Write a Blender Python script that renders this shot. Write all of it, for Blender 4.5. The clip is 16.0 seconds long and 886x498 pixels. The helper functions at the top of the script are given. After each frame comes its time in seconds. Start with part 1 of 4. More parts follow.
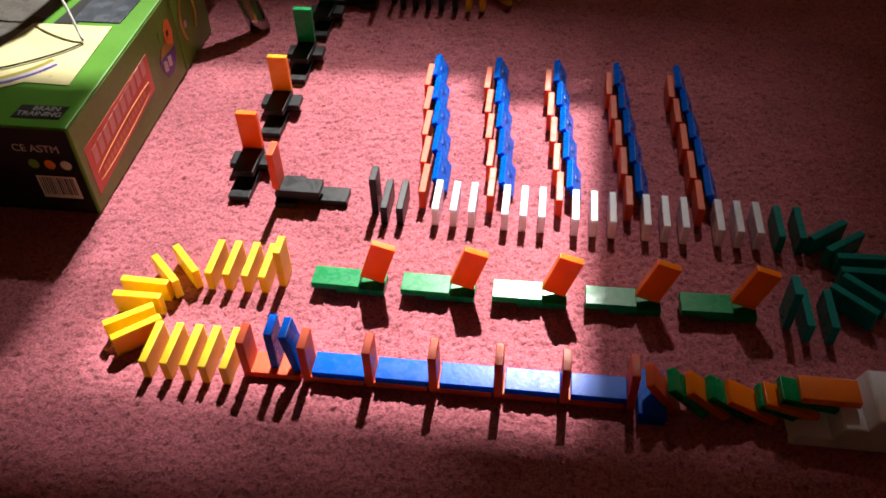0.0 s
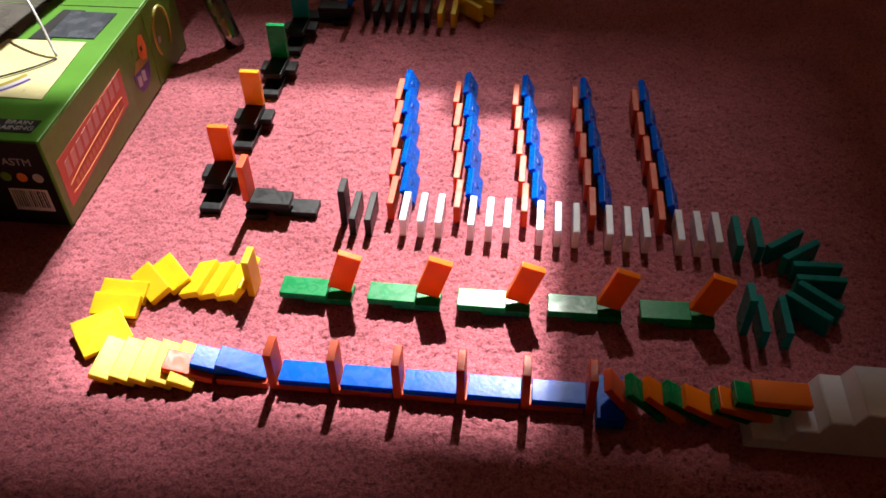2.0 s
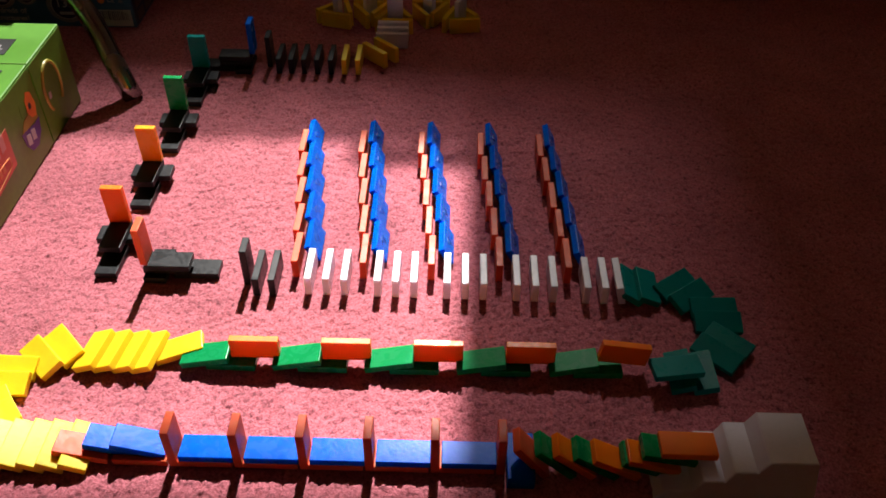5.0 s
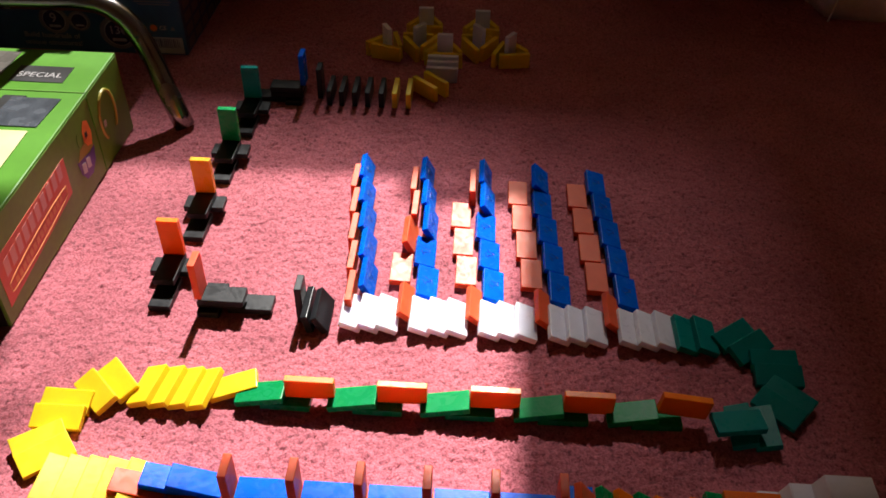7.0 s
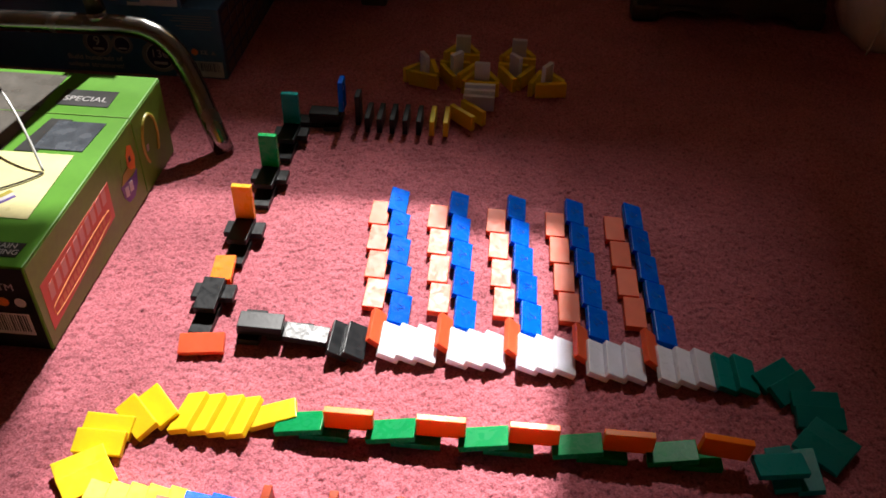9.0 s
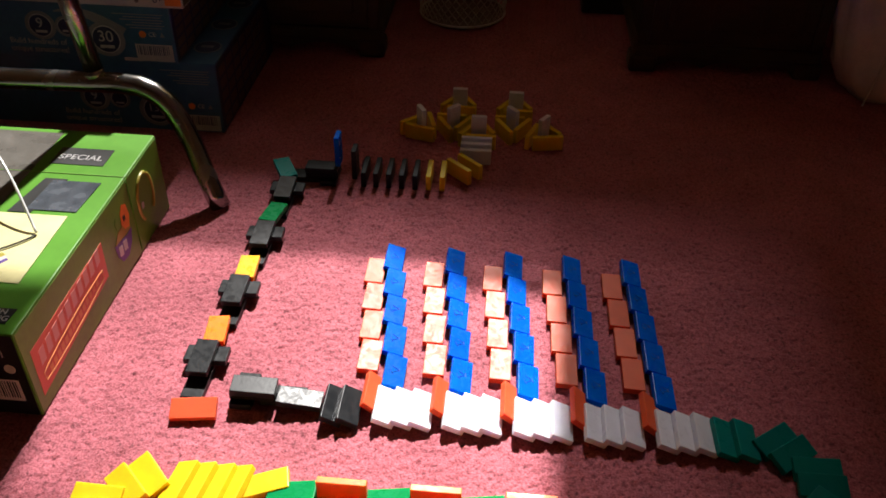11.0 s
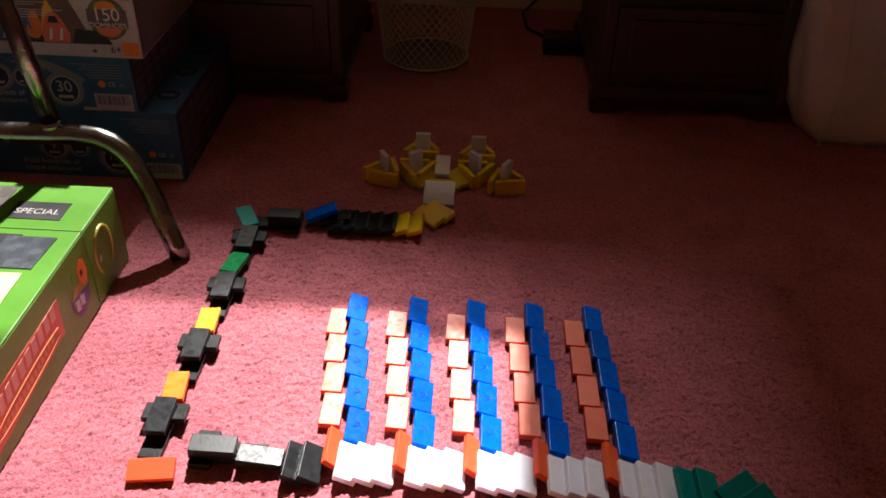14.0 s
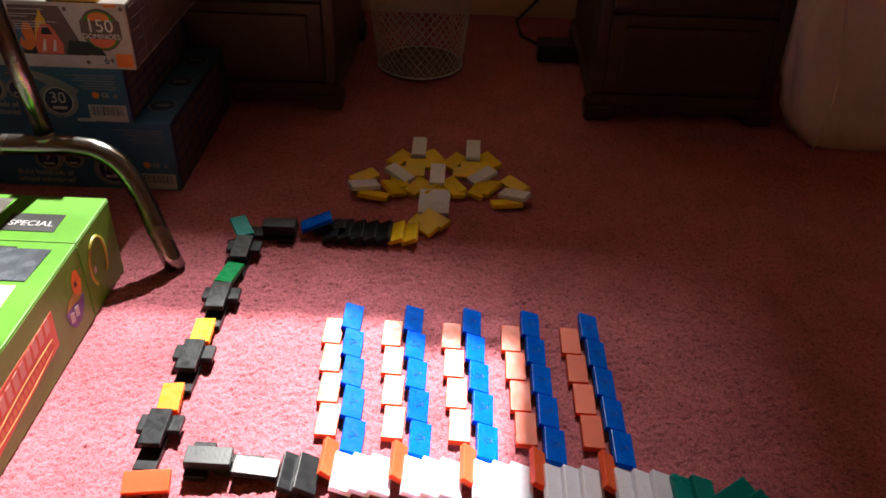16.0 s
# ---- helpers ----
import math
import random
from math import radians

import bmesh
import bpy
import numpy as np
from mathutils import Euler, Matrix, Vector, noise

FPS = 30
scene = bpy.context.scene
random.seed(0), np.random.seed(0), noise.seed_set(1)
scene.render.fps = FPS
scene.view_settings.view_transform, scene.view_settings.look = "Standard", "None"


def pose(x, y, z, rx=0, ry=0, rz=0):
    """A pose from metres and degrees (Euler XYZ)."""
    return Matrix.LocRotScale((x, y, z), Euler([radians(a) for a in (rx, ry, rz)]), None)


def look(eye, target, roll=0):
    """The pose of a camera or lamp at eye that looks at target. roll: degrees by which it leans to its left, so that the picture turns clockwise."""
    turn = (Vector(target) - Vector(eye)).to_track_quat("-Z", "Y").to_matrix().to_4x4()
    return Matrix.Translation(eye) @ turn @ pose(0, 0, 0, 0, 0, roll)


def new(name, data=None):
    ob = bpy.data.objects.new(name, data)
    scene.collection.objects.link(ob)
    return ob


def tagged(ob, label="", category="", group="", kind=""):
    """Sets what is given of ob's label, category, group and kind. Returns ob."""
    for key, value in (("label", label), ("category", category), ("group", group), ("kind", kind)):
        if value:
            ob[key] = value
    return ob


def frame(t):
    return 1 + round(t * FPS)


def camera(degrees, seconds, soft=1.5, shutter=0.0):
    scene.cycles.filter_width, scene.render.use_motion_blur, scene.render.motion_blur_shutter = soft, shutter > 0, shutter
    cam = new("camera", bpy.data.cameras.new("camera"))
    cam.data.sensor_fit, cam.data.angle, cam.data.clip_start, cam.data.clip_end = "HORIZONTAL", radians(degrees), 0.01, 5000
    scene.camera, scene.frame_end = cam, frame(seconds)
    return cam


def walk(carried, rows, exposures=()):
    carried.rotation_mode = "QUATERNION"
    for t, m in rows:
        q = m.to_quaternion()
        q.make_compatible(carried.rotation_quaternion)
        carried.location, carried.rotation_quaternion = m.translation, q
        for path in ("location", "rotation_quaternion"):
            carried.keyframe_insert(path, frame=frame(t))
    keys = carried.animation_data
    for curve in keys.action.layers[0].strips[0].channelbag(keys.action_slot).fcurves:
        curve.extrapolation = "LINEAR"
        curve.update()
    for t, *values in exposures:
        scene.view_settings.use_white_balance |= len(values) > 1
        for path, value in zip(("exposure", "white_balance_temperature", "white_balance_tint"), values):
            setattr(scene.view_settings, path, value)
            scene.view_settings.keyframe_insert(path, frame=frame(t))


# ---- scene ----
cam = camera(54.9, 16.0, soft=1.7)
PATH = [
    (0, (0.109, -0.662, 0.623), (-0.099, 0.749, -0.779), -1.9),
    (0.5, (0.111, -0.672, 0.622), (-0.115, 0.757, -0.759), -2.2),
    (1, (0.112, -0.675, 0.623), (-0.102, 0.752, -0.761), -1.8),
    (1.5, (0.119, -0.677, 0.627), (-0.083, 0.752, -0.758), -1.6),
    (2, (0.133, -0.676, 0.63), (-0.049, 0.765, -0.746), -1.3),
    (2.5, (0.149, -0.673, 0.628), (0.009, 0.781, -0.738), -0.9),
    (3, (0.162, -0.667, 0.624), (0.064, 0.788, -0.745), -0.7),
    (5.5, (0.148, -0.635, 0.651), (0.136, 0.868, -0.67), 1.1),
    (6, (0.134, -0.628, 0.653), (0.118, 0.886, -0.654), 1.5),
    (6.5, (0.124, -0.625, 0.653), (0.089, 0.892, -0.649), 1.6),
    (7, (0.113, -0.622, 0.658), (0.051, 0.895, -0.644), 1.4),
    (7.5, (0.108, -0.621, 0.662), (0.033, 0.901, -0.633), 1.5),
    (8, (0.098, -0.62, 0.665), (0.01, 0.91, -0.62), 1.6),
    (8.5, (0.095, -0.618, 0.668), (-0.01, 0.915, -0.611), 1.4),
    (9, (0.09, -0.614, 0.672), (-0.019, 0.924, -0.602), 1.5),
    (11.5, (0.097, -0.582, 0.697), (-0.02, 1.013, -0.504), 1.2),
    (12, (0.101, -0.578, 0.702), (-0.009, 1.024, -0.491), 1.3),
    (12.5, (0.104, -0.576, 0.704), (0.011, 1.037, -0.474), 1.5),
    (13, (0.107, -0.575, 0.707), (0.034, 1.047, -0.461), 1.5),
    (13.5, (0.106, -0.573, 0.708), (0.044, 1.058, -0.448), 1.6),
    (14, (0.106, -0.571, 0.711), (0.048, 1.06, -0.445), 1.7),
    (14.5, (0.107, -0.568, 0.713), (0.054, 1.067, -0.437), 1.7),
    (15, (0.111, -0.568, 0.712), (0.056, 1.071, -0.433), 1.5),
    (15.5, (0.11, -0.568, 0.713), (0.058, 1.072, -0.431), 1.4),
    (16, (0.108, -0.569, 0.713), (0.057, 1.071, -0.43), 1.4),
]
walk(cam, [(t, look(eye, target, roll)) for t, eye, target, roll in PATH],
     exposures=[(0.0, 1.25), (9.0, 1.22), (12.0, 1.27), (13.5, 1.45), (16.0, 2.1)])

# ---- world, sun, exposure ----
world = bpy.data.worlds.new("world")
scene.world = world
world.use_nodes = True
SUN_EL, SUN_DX = 48.0, -0.035
sky = world.node_tree.nodes.new("ShaderNodeTexSky")
sky.sky_type, sky.sun_disc = "NISHITA", False
sky.sun_elevation, sky.sun_rotation = radians(SUN_EL), radians(2.0)
world.node_tree.links.new(sky.outputs[0], world.node_tree.nodes["Background"].inputs[0])
world.node_tree.nodes["Background"].inputs[1].default_value = 0.05
sun = new("sun", bpy.data.lights.new("sun", "SUN"))
sun.data.energy, sun.data.angle, sun.data.color = 5.0, radians(1.0), (1.0, 0.96, 0.92)
sun.matrix_world = look((0, 3, 3.33), (SUN_DX * 3, 0, 0))


# ---- materials ----
def noise_material(name, base, rough=0.5, metal=0.0, var=0.12, scale=40.0, bump=0.0, bump_scale=200.0, spec=0.5, rough_var=0.1, per_object=0.0, coat=0.0):
    """A principled material with colour variation at two scales, uneven gloss and fine relief."""
    m = bpy.data.materials.new(name)
    m.use_nodes = True
    n, l = m.node_tree.nodes, m.node_tree.links
    b = n["Principled BSDF"]
    co = n.new("ShaderNodeTexCoord")
    big, fine = n.new("ShaderNodeTexNoise"), n.new("ShaderNodeTexNoise")
    big.inputs["Scale"].default_value, fine.inputs["Scale"].default_value = scale, scale * 9
    big.inputs["Detail"].default_value = fine.inputs["Detail"].default_value = 4
    l.new(co.outputs["Object"], big.inputs["Vector"])
    l.new(co.outputs["Object"], fine.inputs["Vector"])
    add = n.new("ShaderNodeMath")
    add.operation = "MULTIPLY_ADD"
    add.inputs[1].default_value = 0.5
    l.new(fine.outputs["Fac"], add.inputs[0])
    l.new(big.outputs["Fac"], add.inputs[2])
    ramp = n.new("ShaderNodeMapRange")
    ramp.inputs["From Min"].default_value, ramp.inputs["From Max"].default_value = 0.45, 1.05
    ramp.inputs["To Min"].default_value, ramp.inputs["To Max"].default_value = 1 - var, 1 + var
    l.new(add.outputs[0], ramp.inputs["Value"])
    tone = ramp.outputs[0]
    if per_object:
        info, mul, wide = n.new("ShaderNodeObjectInfo"), n.new("ShaderNodeMath"), n.new("ShaderNodeMapRange")
        wide.inputs["To Min"].default_value, wide.inputs["To Max"].default_value = 1 - per_object, 1 + per_object
        l.new(info.outputs["Random"], wide.inputs["Value"])
        mul.operation = "MULTIPLY"
        l.new(tone, mul.inputs[0])
        l.new(wide.outputs[0], mul.inputs[1])
        tone = mul.outputs[0]
    mix = n.new("ShaderNodeVectorMath")
    mix.operation = "SCALE"
    mix.inputs[0].default_value = base
    l.new(tone, mix.inputs["Scale"])
    l.new(mix.outputs[0], b.inputs["Base Color"])
    gloss = n.new("ShaderNodeMapRange")
    gloss.inputs["From Min"].default_value, gloss.inputs["From Max"].default_value = 0.3, 0.7
    gloss.inputs["To Min"].default_value, gloss.inputs["To Max"].default_value = max(0.02, rough - rough_var), min(1, rough + rough_var)
    l.new(big.outputs["Fac"], gloss.inputs["Value"])
    l.new(gloss.outputs[0], b.inputs["Roughness"])
    b.inputs["Metallic"].default_value = metal
    b.inputs["Specular IOR Level"].default_value = spec
    b.inputs["Coat Weight"].default_value = coat
    if bump:
        rel, bn = n.new("ShaderNodeTexNoise"), n.new("ShaderNodeBump")
        rel.inputs["Scale"].default_value, rel.inputs["Detail"].default_value = bump_scale, 5
        bn.inputs["Strength"].default_value, bn.inputs["Distance"].default_value = bump, 0.001
        l.new(co.outputs["Object"], rel.inputs["Vector"])
        l.new(rel.outputs["Fac"], bn.inputs["Height"])
        l.new(bn.outputs[0], b.inputs["Normal"])
    return m


def plastic(name, base, rough=0.38, spec=0.3):
    m = noise_material(name, base, rough=rough, var=0.05, scale=60, bump=0.08, bump_scale=300, rough_var=0.1, per_object=0.06, spec=spec)
    n, l = m.node_tree.nodes, m.node_tree.links
    b = n["Principled BSDF"]
    # finger marks and fine scuffs dull the gloss in uneven smears, each piece its own
    co, info, off, smear, span = n.new("ShaderNodeTexCoord"), n.new("ShaderNodeObjectInfo"), n.new("ShaderNodeVectorMath"), n.new("ShaderNodeTexNoise"), n.new("ShaderNodeMapRange")
    off.operation = "MULTIPLY_ADD"
    off.inputs[1].default_value = (1.0, 1.0, 1.0)
    l.new(co.outputs["Object"], off.inputs[0])
    l.new(info.outputs["Random"], off.inputs[2])
    smear.inputs["Scale"].default_value, smear.inputs["Detail"].default_value, smear.inputs["Distortion"].default_value = 70, 5, 1.6
    l.new(off.outputs[0], smear.inputs["Vector"])
    for key, v in (("From Min", 0.38), ("From Max", 0.62), ("To Min", rough * 0.88), ("To Max", rough * 1.25)):
        span.inputs[key].default_value = v
    l.new(smear.outputs["Fac"], span.inputs["Value"])
    l.new(span.outputs[0], b.inputs["Roughness"])
    if max(base) > 0.1:
        b.inputs["Subsurface Weight"].default_value = 0.75
        b.inputs["Subsurface Radius"].default_value = tuple(0.35 + 0.65 * v / max(base) for v in base)
        b.inputs["Subsurface Scale"].default_value = 0.006
    return m


RED = plastic("red_plastic", (0.74, 0.115, 0.04), 0.38, 0.2)
ORANGE = plastic("orange_plastic", (0.92, 0.195, 0.004), 0.34, 0.25)
AMBER = plastic("amber_plastic", (0.85, 0.42, 0.02), 0.3, 0.3)
YELLOW = plastic("yellow_plastic", (0.86, 0.60, 0.016), 0.34, 0.3)
GREEN = plastic("green_plastic", (0.004, 0.25, 0.075), 0.26, 0.15)
TEAL = plastic("teal_plastic", (0.002, 0.21, 0.19), 0.3, 0.14)
BLUE = plastic("blue_plastic", (0.0006, 0.115, 0.64), 0.24, 0.085)
# white with the bluish cast of sky light mixed into its colour
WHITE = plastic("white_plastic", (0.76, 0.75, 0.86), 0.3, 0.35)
BLACK = plastic("black_plastic", (0.012, 0.013, 0.015), 0.33, 0.2)
TINT = {"red": RED, "orange": ORANGE, "amber": AMBER, "yellow": YELLOW, "green": GREEN, "teal": TEAL, "blue": BLUE, "white": WHITE, "black": BLACK}
# white plastic, lightened and tinted lavender for the skylight on it
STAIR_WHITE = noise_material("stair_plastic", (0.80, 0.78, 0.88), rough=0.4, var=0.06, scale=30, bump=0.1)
# green print, darkened to carry the shade on the lid
PRINT_GREEN = noise_material("green_card_print", (0.085, 0.26, 0.016), rough=0.5, var=0.14, scale=9, spec=0.22, bump=0.06, bump_scale=40)
# the box's green again, lighter and yellower for light bounced off the carpet
PRINT_SIDE = noise_material("bounce_tinted_card_print", (0.13, 0.29, 0.03), rough=0.4, var=0.22, scale=14, bump=0.06, bump_scale=40)
PRINT_BLACK = noise_material("black_card_print", (0.012, 0.012, 0.011), rough=0.4, var=0.2, scale=12)
PRINT_RED = noise_material("red_card_print", (0.72, 0.15, 0.085), rough=0.4, var=0.08, scale=20)
PRINT_WHITE = noise_material("white_card_print", (0.7, 0.68, 0.66), rough=0.4, var=0.06, scale=20)
PRINT_GREY = noise_material("grey_film", (0.075, 0.085, 0.10), rough=0.25, var=0.45, scale=45, bump=0.3, bump_scale=60)
# film colour darkened for the shade lying over that part of the lid
SHADED_FILM = noise_material("shaded_film", (0.125, 0.115, 0.10), rough=0.3, var=0.3, scale=25, bump=0.3, bump_scale=40)
# cream print, its colour set bright for the sun on it
PRINT_CREAM = noise_material("cream_card_print", (0.72, 0.66, 0.34), rough=0.35, var=0.12, scale=16)
PRINT_PINK = noise_material("pink_card_print", (0.76, 0.36, 0.31), rough=0.4, var=0.08, scale=20)
PRINT_PEACH = noise_material("peach_card_print", (0.80, 0.34, 0.13), rough=0.4, var=0.08, scale=20)
PRINT_OCHRE = noise_material("ochre_card_print", (0.36, 0.30, 0.04), rough=0.4, var=0.2, scale=40)
PRINT_YELLOW = noise_material("yellow_card_print", (0.8, 0.5, 0.04), rough=0.4, var=0.15, scale=30)
PRINT_VIOLET = noise_material("violet_card_print", (0.1, 0.05, 0.25), rough=0.4, var=0.3, scale=50)
PRINT_ORANGE = noise_material("orange_card_print", (0.75, 0.2, 0.03), rough=0.4, var=0.2, scale=50)
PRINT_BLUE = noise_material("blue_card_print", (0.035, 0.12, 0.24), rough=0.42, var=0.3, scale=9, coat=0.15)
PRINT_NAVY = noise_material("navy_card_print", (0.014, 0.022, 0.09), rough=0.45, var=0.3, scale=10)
PRINT_SILVER = noise_material("silver_card_print", (0.50, 0.48, 0.48), rough=0.4, var=0.2, scale=16)
PRINT_HALO = noise_material("pale_halo_print", (0.22, 0.22, 0.24), rough=0.42, var=0.2, scale=30)
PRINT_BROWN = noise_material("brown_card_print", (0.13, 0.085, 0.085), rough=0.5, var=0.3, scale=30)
CHROME = noise_material("brushed_chrome", (0.32, 0.31, 0.295), rough=0.22, metal=1.0, var=0.08, scale=30, rough_var=0.08)
CABLE = noise_material("clear_cable", (0.7, 0.7, 0.68), rough=0.25, var=0.05, scale=40)
CABLE_DARK = noise_material("dark_cable", (0.015, 0.014, 0.013), rough=0.5, var=0.1, scale=40)
DARK_WOOD = noise_material("dark_stained_wood", (0.05, 0.030, 0.013), rough=0.45, var=0.4, scale=9, bump=0.3, bump_scale=60, coat=0.1)
WIRE = noise_material("grey_wire", (0.55, 0.54, 0.50), rough=0.4, var=0.1, scale=40)
CLOTH = noise_material("beige_cloth", (0.84, 0.73, 0.65), rough=0.9, var=0.12, scale=12, bump=0.4, bump_scale=260)
PAINT = noise_material("wall_paint", (0.72, 0.58, 0.46), rough=0.85, var=0.06, scale=4, bump=0.2, bump_scale=120)
CEILING_PAINT = noise_material("ceiling_paint", (0.8, 0.74, 0.68), rough=0.9, var=0.05, scale=4, bump=0.2, bump_scale=90)
FRAME_PAINT = noise_material("white_gloss_paint", (0.75, 0.74, 0.71), rough=0.35, var=0.05, scale=20)
DRAPE = noise_material("light_block_drape", (0.16, 0.07, 0.06), rough=0.95, var=0.2, scale=20, bump=0.3, bump_scale=200)
DEVICE = noise_material("dark_plastic", (0.012, 0.012, 0.013), rough=0.4, var=0.15, scale=30)


def carpet_material():
    m = bpy.data.materials.new("rose_carpet")
    m.use_nodes = True
    n, l = m.node_tree.nodes, m.node_tree.links
    b = n["Principled BSDF"]
    b.inputs["Roughness"].default_value = 1.0
    b.inputs["Specular IOR Level"].default_value = 0.05
    b.inputs["Sheen Weight"].default_value = 0.25
    b.inputs["Sheen Roughness"].default_value = 0.6
    b.inputs["Sheen Tint"].default_value = (1.0, 0.7, 0.7, 1)
    co = n.new("ShaderNodeTexCoord")
    tuft, patch, speck = n.new("ShaderNodeTexNoise"), n.new("ShaderNodeTexNoise"), n.new("ShaderNodeTexNoise")
    for node, s, d in ((tuft, 420, 6), (patch, 14, 4), (speck, 225, 3)):
        node.inputs["Scale"].default_value, node.inputs["Detail"].default_value = s, d
        l.new(co.outputs["Object"], node.inputs["Vector"])
    ramp = n.new("ShaderNodeValToRGB")
    ramp.color_ramp.elements[0].position, ramp.color_ramp.elements[0].color = 0.3, (0.31, 0.075, 0.092, 1)
    ramp.color_ramp.elements[1].position, ramp.color_ramp.elements[1].color = 0.66, (0.57, 0.170, 0.212, 1)
    l.new(tuft.outputs["Fac"], ramp.inputs["Fac"])
    # specks darken the colour as shaded pits between the tufts
    dark = n.new("ShaderNodeMapRange")
    dark.inputs["From Min"].default_value, dark.inputs["From Max"].default_value = 0.32, 0.47
    dark.inputs["To Min"].default_value = 0.5
    l.new(speck.outputs["Fac"], dark.inputs["Value"])
    wide = n.new("ShaderNodeMapRange")
    wide.inputs["From Min"].default_value, wide.inputs["From Max"].default_value = 0.3, 0.7
    wide.inputs["To Min"].default_value, wide.inputs["To Max"].default_value = 0.86, 1.12
    l.new(patch.outputs["Fac"], wide.inputs["Value"])
    both, shade = n.new("ShaderNodeMath"), n.new("ShaderNodeVectorMath")
    both.operation, shade.operation = "MULTIPLY", "SCALE"
    l.new(dark.outputs[0], both.inputs[0])
    l.new(wide.outputs[0], both.inputs[1])
    l.new(ramp.outputs[0], shade.inputs[0])
    l.new(both.outputs[0], shade.inputs["Scale"])
    l.new(shade.outputs[0], b.inputs["Base Color"])
    bn = n.new("ShaderNodeBump")
    bn.inputs["Strength"].default_value, bn.inputs["Distance"].default_value = 0.8, 0.002
    l.new(tuft.outputs["Fac"], bn.inputs["Height"])
    l.new(bn.outputs[0], b.inputs["Normal"])
    return m


def net_material(name, clear, x0=0.18, x1=0.50, start=1.0, end=0.0):
    """Thin woven cloth: part of the light goes straight through the holes, the rest is scattered. Its clearness fades
    along x and z to make the sunlight fall off on the floor.
    """
    m = bpy.data.materials.new(name)
    m.use_nodes = True
    n, l = m.node_tree.nodes, m.node_tree.links
    n.remove(n["Principled BSDF"])
    out = n["Material Output"]
    hole, thread, mix = n.new("ShaderNodeBsdfTransparent"), n.new("ShaderNodeBsdfTranslucent"), n.new("ShaderNodeMixShader")
    # amber threads, so the sunlit net adds warm fill light to the room
    thread.inputs["Color"].default_value = (0.27, 0.182, 0.068, 1)
    weave, co, axes = n.new("ShaderNodeTexNoise"), n.new("ShaderNodeTexCoord"), n.new("ShaderNodeSeparateXYZ")
    weave.inputs["Scale"].default_value = 9
    l.new(co.outputs["Object"], weave.inputs["Vector"])
    l.new(co.outputs["Object"], axes.inputs[0])

    def span(source, a, b, low, high):
        r = n.new("ShaderNodeMapRange")
        for key, v in (("From Min", a), ("From Max", b), ("To Min", low), ("To Max", high)):
            r.inputs[key].default_value = v
        l.new(source, r.inputs["Value"])
        return r.outputs[0]

    terms = [span(weave.outputs["Fac"], 0.3, 0.7, clear * 0.85, clear * 1.15), span(axes.outputs["X"], x0, x1, start, end),
             span(axes.outputs["Z"], 1.13, 1.36, 0.0, 1.0), span(axes.outputs["Z"], 1.92, 2.14, 1.0, 0.15)]
    value = terms[0]
    for t in terms[1:]:
        mul = n.new("ShaderNodeMath")
        mul.operation = "MULTIPLY"
        l.new(value, mul.inputs[0])
        l.new(t, mul.inputs[1])
        value = mul.outputs[0]
    l.new(value, mix.inputs[0])
    l.new(thread.outputs[0], mix.inputs[1])
    l.new(hole.outputs[0], mix.inputs[2])
    l.new(mix.outputs[0], out.inputs["Surface"])
    return m


CARPET = carpet_material()
# one clearness for each bright or dim zone wanted on the floor
NET = net_material("net_cloth", 0.20, -0.12, 0.15)
NET_SIDE = net_material("side_net_cloth", 0.075, 0.26, 0.58)
NET_SHEER = net_material("sheer_net_cloth", 0.5, 0.1, 0.5)
NET_THIN = net_material("thin_net_cloth", 1.0, -0.25, 0.12, 0.72, 0.95)
NET_LOW = net_material("dim_net_cloth", 0.29, -0.05, 0.22, 1.0, 0.36)
NET_FINE = net_material("fine_net_cloth", 0.42)
NET_CLOSE = net_material("close_net_cloth", 0.05)


# ---- mesh helpers ----
def mesh_of(name, bm, material, smooth=False):
    me = bpy.data.meshes.new(name)
    bm.to_mesh(me)
    bm.free()
    me.materials.append(material)
    if smooth:
        for p in me.polygons:
            p.use_smooth = True
    return me


def part(name, bm, material, parent=None, label="", smooth=False):
    """One mesh object, under a thing or a part."""
    ob = new(name, mesh_of(name, bm, material, smooth))
    ob.parent = parent
    if label:
        tagged(ob, label)
    return ob


def box(x0, x1, y0, y1, z0, z1, bevel=0.0, bm=None):
    bm = bm or bmesh.new()
    made = bmesh.ops.create_cube(bm, size=1, matrix=Matrix.Translation(((x0 + x1) / 2, (y0 + y1) / 2, (z0 + z1) / 2)) @ Matrix.Diagonal((x1 - x0, y1 - y0, z1 - z0, 1)))
    if bevel:
        edges = list({e for v in made["verts"] for e in v.link_edges})
        bmesh.ops.bevel(bm, geom=edges, offset=bevel, segments=2, affect="EDGES", profile=0.5)
    return bm


def tube(points, radius, sides=16, bm=None):
    """A round tube along points, closed at both ends."""
    bm = bm or bmesh.new()
    pts = [Vector(p) for p in points]
    rings, side = [], None
    for i, p in enumerate(pts):
        way = (pts[min(i + 1, len(pts) - 1)] - pts[max(i - 1, 0)]).normalized()
        side = (side - way * side.dot(way)).normalized() if side else way.orthogonal().normalized()
        up = way.cross(side)
        rings.append([bm.verts.new(p + radius * (math.cos(a) * side + math.sin(a) * up)) for a in (2 * math.pi * k / sides for k in range(sides))])
    for a, b in zip(rings, rings[1:]):
        for k in range(sides):
            bm.faces.new((a[k], a[(k + 1) % sides], b[(k + 1) % sides], b[k]))
    bm.faces.new(rings[0][::-1])
    bm.faces.new(rings[-1])
    return bm


